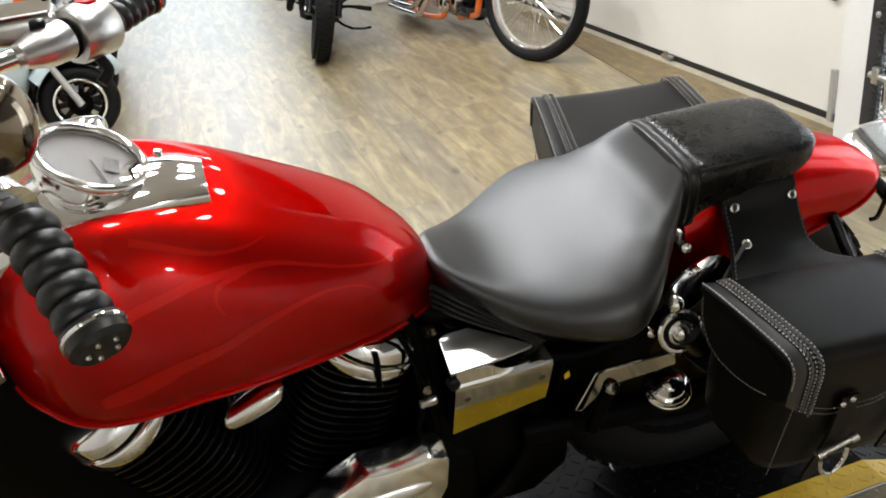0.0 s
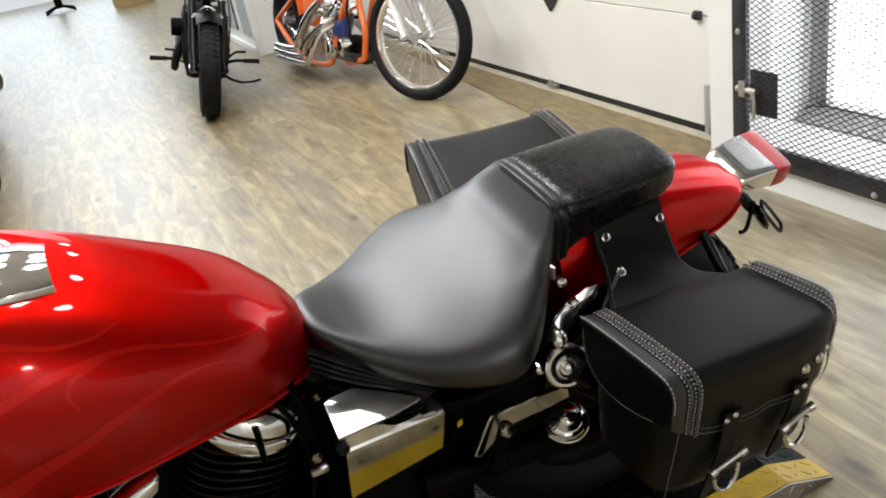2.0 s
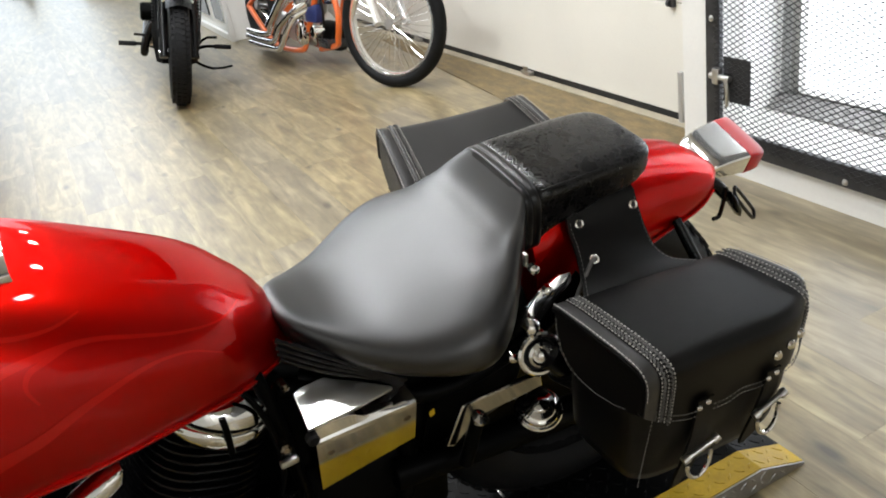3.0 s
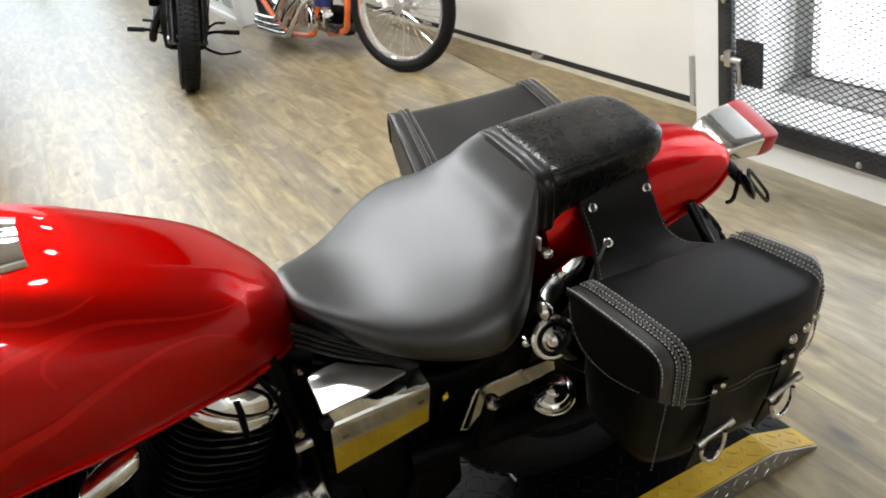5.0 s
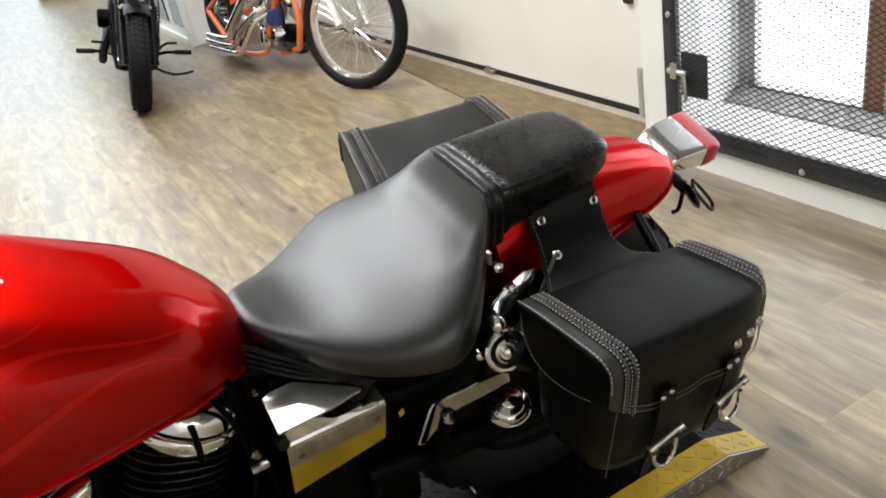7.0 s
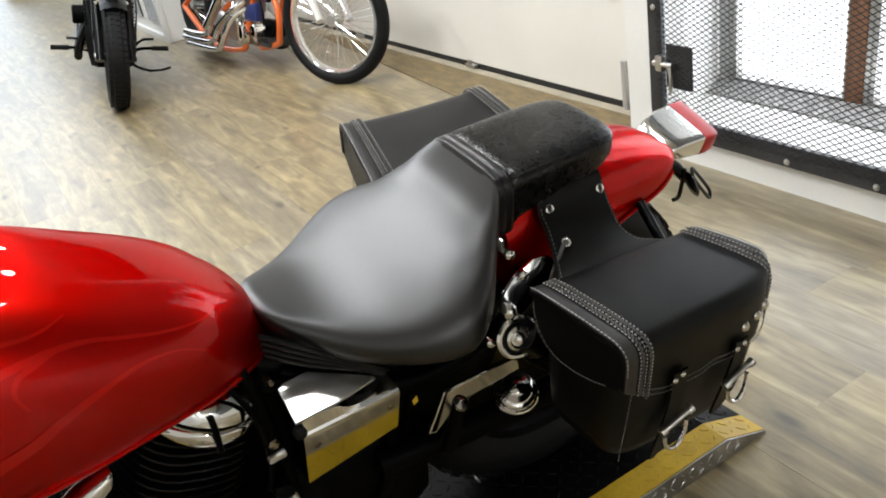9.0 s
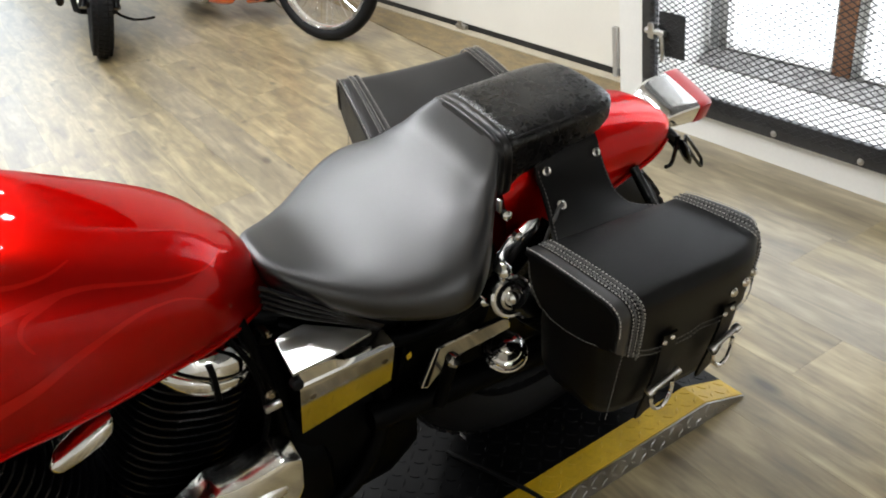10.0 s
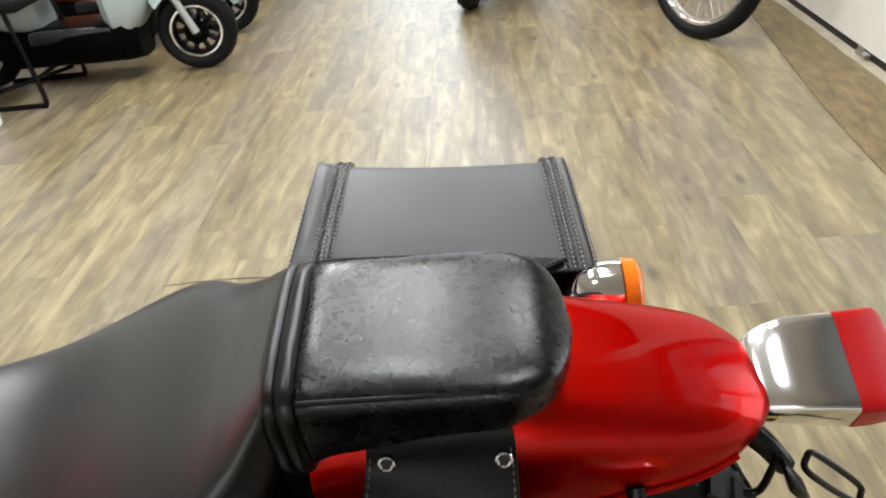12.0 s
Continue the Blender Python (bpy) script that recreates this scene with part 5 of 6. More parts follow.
part("deck", slab_x(RY0 + 0.062, RY1 - 0.062, 0.0), DECK, ramp, "black painted tread plate", smooth=False)
part("deck_tread", lugs(RY0 + 0.066, RY1 - 0.066, -0.5, RX1 - 0.01, 0.0), DECK, ramp, smooth=False)["kind"] = "stuff"
for y0, y1 in ((RY0, RY0 + 0.0615), (RY1 - 0.0615, RY1)):
    part("border", slab_x(y0, y1, 0.0), YELLOW, ramp, "yellow painted tread plate border", smooth=False)
    part("border_tread", lugs(y0 + 0.004, y1 - 0.002, -0.5, RX1 - 0.01, 0.0), YELLOW, ramp, smooth=False)["kind"] = "stuff"
for y, sg in ((RY0 - 0.004, 1), (RY1 + 0.004, -1)):
    side = [Vector((x, y, z)) for x, z in ((RX0, 0.0), (RX1, 0.0), (RX1, 0.006), (RB, RZ - 0.002), (RX0, RZ - 0.002))]
    part("side_skirt", prism(side, (0, 0.0035 * sg, 0)), ALU, ramp, "bare aluminium tread plate edge", smooth=False)
sl = bmesh.new()
for i in range(60):
    for j in range(2):
        cx, cz = -0.55 + i * 0.026, 0.014 + j * 0.022
        if cz + 0.01 < slope_z(cx + 0.01):
            a = radians(45 if (i + j) % 2 else -45)
            d, e = Vector((math.cos(a), 0, math.sin(a))), Vector((-math.sin(a), 0, math.cos(a)))
            c = Vector((cx, RY0 - 0.004, cz))
            loft([[c + d * s * 0.0105 + e * t * 0.003 for s, t in ((-1, 0), (0, 1), (1, 0), (0, -1))], [c + Vector((0, -0.0015, 0)) + d * s * 0.007 + e * t * 0.0016 for s, t in ((-1, 0), (0, 1), (1, 0), (0, -1))]], sl)
part("skirt_tread", sl, ALU, ramp, smooth=False)["kind"] = "stuff"
part("support", box(RX0 + 0.02, RB, RY0 + 0.02, RY1 - 0.02, 0.0, RZ - 0.008), GASKET, ramp, smooth=False)
tagged(link("floor_cable", tube([(0.30, 0.02, 0.058), (0.33, -0.06, 0.058), (0.365, -0.165, 0.058), (0.375, -0.208, 0.052), (0.382, -0.225, 0.012), (0.40, -0.32, 0.005), (0.38, -0.6, 0.005)], 0.0045, 8), RUBBER), "black cable laid across the platform edge", "cable")

tagged(link("metal_rod", tube([(0.348, 0.132, 0.060), (0.349, 0.027, 0.060)], 0.0028, 8, k=1), STEEL), "thin bare metal rod lying on the black deck", "rod")

tagged(link("floor_scuff", tube([(-0.415, 1.286, 0.0006), (-0.367, 1.290, 0.0006), (-0.267, 1.298, 0.0006), (-0.146, 1.294, 0.0006), (-0.034, 1.275, 0.0006), (0.05, 1.252, 0.0006)], (0.0009, 0.0017), 8), FRAME), "thin curved black scuff mark on the planks", "scuff mark")

# ---- other vehicles ----
def ring2(y, lo, hi, hw):
    return [Vector((p.y, y, p.z)) for p in ring(0, 0, lo, (lo + hi) / 2, hi, hw, 24)]


def road_wheel(parent, hub, axis, R, width, rim_mat, spokes, name, label, wire=False, rim_w=0.02, tyre_h=0.0, ring_r=0.0, gauge_r=0.0017):
    """Tyre, rim, hub and spokes of one wheel."""
    hub = Vector(hub)
    d, a, b = basis(axis)
    r = width / 2
    w = part(name, torus(hub, axis, R - r * 1.15 - rim_w, rim_w * 0.8, 56, 10, squash=r / rim_w * 0.85), rim_mat, parent, label)
    rt = tyre_h or r
    part("tyre", torus(hub, axis, R - rt, rt, 56, 14, squash=r / rt), RUBBER, w, "black rubber tyre")
    if ring_r:
        for sg in (-1, 1):
            part("rim_ring", torus(hub + d * sg * r * 0.80, axis, ring_r, 0.0075, 48, 8), ALLOY, w, "bright machined rim edge")
    part("hub", lathe(hub - d * r * 1.1, axis, [(0, 0), (0, 0.028), (0.012, 0.032), (r * 0.6, 0.024), (r * 1.6, 0.024), (r * 2.2 - 0.012, 0.032), (r * 2.2, 0.028), (r * 2.2, 0)], 20), STEEL if wire else rim_mat, w)
    rr = ring_r or R - r * 1.15 - rim_w
    for k in range(spokes):
        q = 2 * math.pi * k / spokes
        if wire:
            q2 = q + (0.32 if k % 2 else -0.32)
            s = 1 if (k // 2) % 2 else -1
            p0 = hub + (a * math.cos(q2) + b * math.sin(q2)) * 0.03 + d * s * r * 0.9
            p1 = hub + (a * math.cos(q) + b * math.sin(q)) * rr
            part("spoke", tube([p0, p1], gauge_r, 6, k=1), CHROME, w)
        else:
            o, t = a * math.cos(q) + b * math.sin(q), b * math.cos(q) - a * math.sin(q)
            p = [hub + o * 0.025 + t * 0.010, hub + o * rr + t * 0.014, hub + o * rr - t * 0.014, hub + o * 0.025 - t * 0.010]
            part("spoke", prism([x + d * 0.012 for x in p], -d * 0.024), BLACK, w, smooth=False)
    return w


def scooter(m, paint, rim, label, steer=0.0):
    """A small motor scooter that faces +x; the origin is under its front wheel."""
    sc = thing("scooter", label, "scooter", m, "scooters")
    ax = (math.sin(steer), -math.cos(steer), 0)
    R = 0.198
    road_wheel(sc, (0, 0, R), ax, R, 0.105, BLACK, 10, "front_wheel", "black cast wheel with a bright rim", tyre_h=0.037, ring_r=0.124)
    part("brake_disc", lathe(Vector((0, 0, R)) + Vector(ax) * 0.045, ax, [(0, 0.03), (0, 0.062), (0.004, 0.062), (0.004, 0.03)], 28), IRON, sc, "black brake disc")
    f = Vector((math.cos(steer), math.sin(steer), 0))
    s = Vector((-math.sin(steer), math.cos(steer), 0))
    for sg in (-1, 1):
        part("fork_leg", tube([f * 0.005 + s * sg * 0.075 + Vector((0, 0, R)), f * -0.085 + s * sg * 0.07 + Vector((0, 0, 0.43))], (0.019, 0.017), 12, k=1), SILVER, sc, "silver fork leg")
    rows = []
    for k in range(17):
        q = radians(28 + 108 * k / 16)
        rad = R + 0.050 + 0.055 * math.exp(-((k - 7) / 6) ** 2)
        c = f * (math.cos(q) * rad * 1.10) + Vector((0, 0, R + math.sin(q) * rad))
        wd = hermite([0, 3, 8, 16], [0.012, 0.050, 0.082, 0.088], k)
        o = f * math.cos(q) + Vector((0, 0, math.sin(q)))
        rows.append([c + s * wd * t - o * 0.055 * abs(t) ** 2.2 for t in (-1, -0.8, -0.5, 0, 0.5, 0.8, 1)])
    part("inner_fender", sheet([[f * math.cos(q) * (R + 0.022) + Vector((0, 0, R + math.sin(q) * (R + 0.022))) + s * 0.060 * t for t in (-1, 0, 1)] for q in [radians(62 + 118 * k / 12) for k in range(13)]], 0.012), IRON, sc, "black inner fender")
    part("front_fender", sheet(rows, 0.004), paint, sc, "glossy painted front fender")
    apron = [ring(u, 0, lo, (lo + hi) / 2, hi, hw, 28, 3, 3) for u, lo, hi, hw in ((-0.40, 0.24, 0.62, 0.15), (-0.36, 0.20, 0.82, 0.19), (-0.29, 0.22, 0.92, 0.19), (-0.22, 0.30, 0.93, 0.14), (-0.17, 0.42, 0.86, 0.08), (-0.15, 0.5, 0.75, 0.03))]
    part("front_apron", loft(apron), paint, sc, "painted front apron")
    part("apron_vent", loft([ring(u, 0, 0.40, 0.47, 0.56, hw, 20, 3, 3) for u, hw in ((-0.20, 0.05), (-0.145, 0.06), (-0.135, 0.05))]), DARKP, sc, "black apron grille")
    part("underbody", loft([ring(u, 0, 0.10, 0.2, hi, hw, 20, 4, 4) for u, hi, hw in ((-1.0, 0.26, 0.10), (-0.9, 0.3, 0.15), (-0.5, 0.3, 0.17), (-0.32, 0.34, 0.16), (-0.27, 0.32, 0.10))]), IRON, sc, "black underbody")
    part("floorboard", box(-0.80, -0.36, -0.16, 0.16, 0.22, 0.29, 0.02), DARKP, sc, "black footboard")
    part("rear_body", loft([ring(u, 0, lo, (lo + hi) / 2, hi, hw, 28, 3, 3) for u, lo, hi, hw in ((-0.74, 0.26, 0.60, 0.10), (-0.80, 0.25, 0.72, 0.15), (-1.0, 0.30, 0.74, 0.17), (-1.2, 0.42, 0.74, 0.15), (-1.36, 0.56, 0.72, 0.06))]), paint, sc, "painted rear body")
    part("saddle", loft([ring(u, 0, 0.735, 0.77, hi, hw, 24, 2.6, 3) for u, hi, hw in ((-0.72, 0.78, 0.08), (-0.78, 0.81, 0.12), (-1.0, 0.81, 0.14), (-1.2, 0.84, 0.13), (-1.32, 0.82, 0.07))]), RUBBER, sc, "black vinyl saddle")
    road_wheel(sc, (-1.14, 0, R), (0, -1, 0), R, 0.105, BLACK, 10, "rear_wheel", "black cast wheel with a bright rim", tyre_h=0.037, ring_r=0.124)
    part("engine", loft([ring(u, 0.0, lo, (lo + hi) / 2, hi, hw, 20, 3, 3) for u, lo, hi, hw in ((-0.8, 0.17, 0.3, 0.05), (-0.9, 0.13, 0.34, 0.1), (-1.1, 0.14, 0.32, 0.1), (-1.18, 0.17, 0.28, 0.06))]), IRON, sc, "black engine case")
    part("handlebar", tube([(-0.36, -0.32, 1.02), (-0.30, -0.15, 1.03), (-0.28, 0, 1.0), (-0.30, 0.15, 1.03), (-0.36, 0.32, 1.02)], 0.014, 10), BLACK, sc, "black handlebar")
    part("steering_column", tube([(-0.10, 0, 0.42), (-0.28, 0, 1.0)], 0.03, 12, k=1), BLACK, sc)
    return sc


for yy, xx, paint, label, st in ((3.42, -0.87, SCOOT, "pale blue-grey motor scooter with black spoked wheels, parked against the wall", 0.12), (4.06, -0.90, ORANGE, "orange motor scooter parked in the row along the wall", 0.12), (4.84, -0.93, SILVER, "silver motor scooter parked in the row along the wall", 0.15), (5.65, -0.98, SILVER, "silver motor scooter at the end of the row", 0.1)):
    scooter(pose(xx, yy, 0), paint, SILVER, label, st)

# black bobber that faces the camera, leaning on its stand
bob = thing("black_motorcycle", "all black bobber motorcycle with a fat tyre, leaning on its stand", "motorcycle", pose(0.49, 4.12, 0, 0, 15, -9))
road_wheel(bob, (0, 0, 0.315), (1, 0, 0), 0.315, 0.122, BLACK, 10, "front_wheel", "black wheel with a fat ribbed tyre")
for sg in (-1, 1):
    part("fork_leg", tube([(sg * 0.088, 0.0, 0.31), (sg * 0.088, 0.24, 0.86)], 0.024, 14, k=1), BLACK, bob, "black fork leg")
    part("fork_slider", tube([(sg * 0.088, -0.012, 0.285), (sg * 0.088, 0.10, 0.54)], 0.0285, 14, k=1), BLACK, bob, "black lower fork slider")
    part("fork_clamp", tube([(sg * 0.088, 0.165, 0.69), (sg * 0.088, 0.20, 0.77)], 0.030, 12, k=1), STEEL, bob, "bright fork clamp")
    part("foot_peg", tube([(sg * 0.255, 0.70, 0.242), (sg * 0.365, 0.70, 0.242)], 0.016, 10, k=1), RUBBER, bob, "black rubber foot peg")
    part("peg_arm", tube([(sg * 0.12, 0.78, 0.20), (sg * 0.19, 0.72, 0.235), (sg * 0.26, 0.70, 0.242)], 0.011, 8), BLACK, bob)
    part("pedal", tube([(sg * 0.13, 0.74, 0.22), (sg * 0.17, 0.64, 0.29), (sg * 0.20, 0.60, 0.317), (sg * 0.265, 0.60, 0.320)], 0.009, 8, k=1), BLACK, bob, "black foot lever")
tread = bmesh.new()
for k in range(56):
    q = 2 * math.pi * k / 56
    d, t = Vector((0, math.cos(q), math.sin(q))), Vector((0, -math.sin(q), math.cos(q)))
    for x0, x1, dr in ((-0.052, -0.032, -0.016), (-0.026, -0.004, -0.001), (0.004, 0.026, -0.001), (0.032, 0.052, -0.016)):
        c = Vector((0, 0, 0.315)) + d * (0.312 + dr) + t * (0.008 if x0 > 0 else 0)
        prism([c + t * 0.012 + Vector((x0, 0, 0)), c - t * 0.012 + Vector((x0, 0, 0)), c - t * 0.012 + Vector((x1, 0, 0)), c + t * 0.012 + Vector((x1, 0, 0))], d * 0.006, bm=tread)
part("tread", tread, RUBBER, bob)["kind"] = "stuff"
part("lower_yoke", box(-0.11, 0.11, 0.15, 0.21, 0.70, 0.74, 0.01), BLACK, bob)
part("fork_brace", tube([(-0.088, 0.09, 0.60), (0, 0.07, 0.665), (0.088, 0.09, 0.60)], 0.010, 8), CHROME, bob, "chrome fork brace")
part("headlight", lathe((0, 0.12, 0.84), (0, -1, 0), [(-0.12, 0.02), (-0.08, 0.06), (-0.02, 0.085), (0.03, 0.09), (0.032, 0.08), (0.032, 0)], 24), BLACK, bob, "black headlight")
part("engine", loft([[Vector((x, y, z)) for x, z in ((-w, 0.16), (w, 0.16), (w * 1.2, 0.34), (w, 0.58), (-w, 0.58), (-w * 1.2, 0.34))] for y, w in ((0.45, 0.09), (0.52, 0.13), (0.85, 0.14), (0.95, 0.10))]), IRON, bob, "black engine")
for k in range(7):
    part("fin", box(-0.15, 0.15, 0.50, 0.75, 0.42 + 0.022 * k, 0.428 + 0.022 * k, 0.002), IRON, bob, smooth=False)
for dy in (0.0, 0.16):
    part("exhaust_pipe", tube([(-0.07, 0.58 + dy, 0.49), (-0.12, 0.55 + dy, 0.44), (-0.165, 0.58 + dy, 0.35), (-0.205, 0.62 + dy, 0.22), (-0.20, 0.75 + dy, 0.185), (-0.19, 1.5, 0.20 + dy * 0.35)], 0.024, 12), BLACK, bob, "black exhaust pipe")
part("front_fender", sheet([[(0.072 * t, 0.345 * math.cos(q), 0.315 + 0.345 * math.sin(q) - 0.022 * abs(t) ** 2.5) for t in (-1, -0.7, 0, 0.7, 1)] for q in [radians(38 + 82 * k / 12) for k in range(13)]], 0.004), BLACK, bob, "short black front fender")
part("oil_cooler", box(-0.10, 0.10, 0.40, 0.435, 0.20, 0.36, 0.006), IRON, bob, "black oil cooler")
part("crank_cover", lathe((-0.15, 0.72, 0.30), (-1, 0, 0), [(0, 0), (0, 0.075), (0.02, 0.07), (0.028, 0.045), (0.028, 0)], 20), STEEL, bob, "grey cam cover")
for sg in (-1, 1):
    part("brake_hose", tube([(sg * 0.11, 0.20, 0.80), (sg * 0.135, 0.10, 0.60), (sg * 0.115, 0.03, 0.40)], 0.005, 8), RUBBER, bob)
    part("axle_nut", lathe((sg * 0.10, 0.0, 0.315), (sg, 0, 0), [(0, 0), (0, 0.017), (0.018, 0.015), (0.02, 0)], 6), STEEL, bob, "bright axle nut")
part("air_cleaner", lathe((-0.14, 0.66, 0.46), (-1, 0, 0), [(0, 0), (0, 0.06), (0.07, 0.06), (0.08, 0.05), (0.08, 0)], 20), IRON, bob, "black air cleaner")
part("frame", tube([(0, 0.22, 0.75), (0.06, 0.42, 0.30), (0.08, 0.6, 0.15), (0.10, 1.2, 0.18)], 0.018, 10), BLACK, bob)
part("frame", tube([(0, 0.22, 0.75), (-0.06, 0.42, 0.30), (-0.08, 0.6, 0.15), (-0.10, 1.2, 0.18)], 0.018, 10), BLACK, bob)
part("fuel_tank", loft([ring2(y, lo, hi, hw) for y, lo, hi, hw in ((0.28, 0.74, 0.80, 0.04), (0.34, 0.70, 0.86, 0.10), (0.55, 0.68, 0.88, 0.13), (0.8, 0.68, 0.80, 0.07), (0.86, 0.69, 0.74, 0.03))]), BLACK, bob, "black fuel tank")
part("saddle", loft([ring2(y, lo, hi, hw) for y, lo, hi, hw in ((0.86, 0.64, 0.68, 0.05), (0.95, 0.60, 0.67, 0.12), (1.12, 0.62, 0.70, 0.13), (1.18, 0.66, 0.72, 0.08))]), RUBBER, bob, "black solo saddle")
road_wheel(bob, (0, 1.5, 0.315), (1, 0, 0), 0.315, 0.122, BLACK, 10, "rear_wheel", "black wheel with a fat tyre")
part("side_stand", tube([(0.09, 0.60, 0.175), (0.16, 0.52, 0.145), (0.231, 0.50, 0.128)], 0.010, 8), BLACK, bob, "black side stand")
part("stand_foot", tube([(0.225, 0.50, 0.128), (0.30, 0.485, 0.138), (0.354, 0.47, 0.158)], 0.008, 8, k=1), BLACK, bob)
part("handlebar", tube([(-0.38, 0.38, 1.0), (-0.2, 0.22, 1.02), (0, 0.2, 0.92), (0.2, 0.22, 1.02), (0.38, 0.38, 1.0)], 0.0125, 10), BLACK, bob, "black handlebar")

# orange rigid chopper, wheel turned
CH = Matrix.Translation((1.36, 5.02, 0)) @ pose(0, 0, 0, 0, 0, -84.6) @ pose(0, 0, 0, -10, 0, 0)
chop = thing("chopper", "orange framed chopper with chrome engine and tall wire front wheel", "motorcycle", CH)
FX = 1.86
road_wheel(chop, (FX, 0, 0.348), (-math.sin(radians(24)), math.cos(radians(24)), 0), 0.350, 0.080, ALLOY, 44, "front_wheel", "tall chrome wire spoke wheel", True, 0.022, tyre_h=0.034, gauge_r=0.0018)
road_wheel(chop, (0.0, 0, 0.32), (0, 1, 0), 0.32, 0.18, CHROME, 36, "rear_wheel", "fat tyre on a chrome wire wheel", True, 0.02)
for sg in (-1, 1):
    st = Vector((0, sg * 0.075, 0))
    part("fork_leg", tube([Vector((FX + sg * 0.03, 0, 0.345)) + st, Vector((1.34 + sg * 0.03, 0, 1.0)) + st], (0.024, 0.019), 12, k=1), material("white_fork", (0.62, 0.60, 0.55), 0.3, 0.2, 0.4) if sg < 0 else SILVER, chop, "pale painted fork leg")
    part("frame_tube", tube([(1.40, sg * 0.02, 0.86), (1.118, sg * 0.09, 0.518), (1.006, sg * 0.105, 0.328), (0.925, sg * 0.115, 0.175), (0.84, sg * 0.12, 0.098), (0.40, sg * 0.13, 0.10), (0.0, sg * 0.15, 0.32)], 0.019, 12), ORANGE, chop, "orange painted frame tube")
    part("frame_tube", tube([(0.0, sg * 0.15, 0.32), (0.35, sg * 0.08, 0.56), (0.5, sg * 0.02, 0.66)], 0.017, 12), ORANGE, chop, "orange painted frame tube")
part("backbone", tube([(1.40, 0, 0.88), (0.9, 0, 0.78), (0.5, 0, 0.64), (0.42, 0, 0.16)], 0.021, 12), ORANGE, chop, "orange painted frame tube")
part("fuel_tank", loft([ring(u, 0, lo, (lo + hi) / 2, hi, hw, 24) for u, lo, hi, hw in ((1.28, 0.80, 0.86, 0.03), (1.2, 0.76, 0.93, 0.10), (1.0, 0.73, 0.93, 0.13), (0.75, 0.70, 0.82, 0.07), (0.7, 0.71, 0.76, 0.03))]), ORANGE, chop, "orange fuel tank")
part("rear_fender", sheet([[(-0.02 + 0.37 * math.cos(q), t * 0.11, 0.33 + 0.37 * math.sin(q) - 0.02 * abs(t) ** 3) for t in (-1, -0.7, 0, 0.7, 1)] for q in [radians(10 + 150 * k / 16) for k in range(17)]], 0.005), ORANGE, chop, "orange rear fender")
part("oil_tank", loft([ring(u, 0, 0.30, 0.42, 0.56, hw, 24, 4, 4) for u, hw in ((0.44, 0.09), (0.46, 0.12), (0.56, 0.12), (0.60, 0.09))]), ORANGE, chop, "orange oil tank")
CRANK = Vector((0.80, 0, 0.25))
for ang in (22, -23):
    axv = Vector((math.sin(radians(ang)), 0, math.cos(radians(ang))))
    cyl = part("cylinder", lathe(CRANK + axv * 0.07, axv, [(0, 0), (0, 0.055)] + [(0.02 + 0.012 * k + j, 0.078 if j else 0.058) for k in range(10) for j in (0, 0.004, 0.006)] + [(0.145, 0.058), (0.145, 0)], 24), STEEL, chop, "polished finned cylinder")
    part("rocker_box", lathe(CRANK + axv * 0.216, axv, [(0, 0), (0, 0.074), (0.022, 0.076), (0.03, 0.066), (0.05, 0.062), (0.062, 0.045), (0.066, 0)], 24), CHROME, cyl, "chrome rocker box")
    part("intake", tube([CRANK + axv * 0.20 + Vector((0, -0.04, 0)), CRANK + Vector((0.0, -0.10, 0.20))], 0.022, 12, k=1), CHROME, cyl)
    for sg in (-1, 1):
        part("pushrod_tube", tube([CRANK + Vector((sg * 0.022 + axv.x * 0.12, -0.115, 0.02)), CRANK + axv * 0.23 + Vector((sg * 0.024, -0.072, 0))], 0.010, 8, k=1), CHROME, cyl, "chrome pushrod tube")
part("crankcase", loft([ring(u, 0, lo, (lo + hi) / 2, hi, hw, 24, 3, 3) for u, lo, hi, hw in ((0.56, 0.16, 0.28, 0.06), (0.60, 0.12, 0.33, 0.11), (0.86, 0.12, 0.34, 0.12), (0.97, 0.14, 0.30, 0.10), (1.00, 0.18, 0.26, 0.05))]), STEEL, chop, "polished crankcase")
part("timing_cover", lathe((0.885, -0.115, 0.215), (0, -1, 0), [(0, 0.088), (0.02, 0.086), (0.03, 0.062), (0.036, 0.058), (0.038, 0.03), (0.038, 0)], 24), CHROME, chop, "chrome timing cover")
part("gear_case", loft([ring(u, -0.05, lo, (lo + hi) / 2, hi, hw, 20, 3, 3) for u, lo, hi, hw in ((0.40, 0.18, 0.28, 0.03), (0.43, 0.15, 0.33, 0.07), (0.55, 0.15, 0.33, 0.07), (0.58, 0.18, 0.30, 0.03))]), STEEL, chop, "polished gearbox")
for k, (pz, top, end) in enumerate((((0.165), (0.755, -0.11, 0.43), 0.14), ((0.125), (0.915, -0.10, 0.40), 0.12), ((0.085), (0.915, -0.08, 0.36), 0.17))):
    bend = 0.50 + 0.09 * k
    part("exhaust_pipe", tube([top, (top[0] - 0.07, -0.165, top[2] - 0.06), (bend + 0.09, -0.195, pz + 0.11), (bend + 0.02, -0.205, pz + 0.025), (bend - 0.08, -0.21, pz), (end, -0.215, pz)], 0.021, 14), CHROME, chop, "chrome exhaust pipe")
part("heat_shield", tube([(0.875, -0.165, 0.50), (0.74, -0.185, 0.42), (0.62, -0.20, 0.31), (0.53, -0.212, 0.225)], (0.028, 0.030), 14), CHROME, chop, "thick chrome header cover")
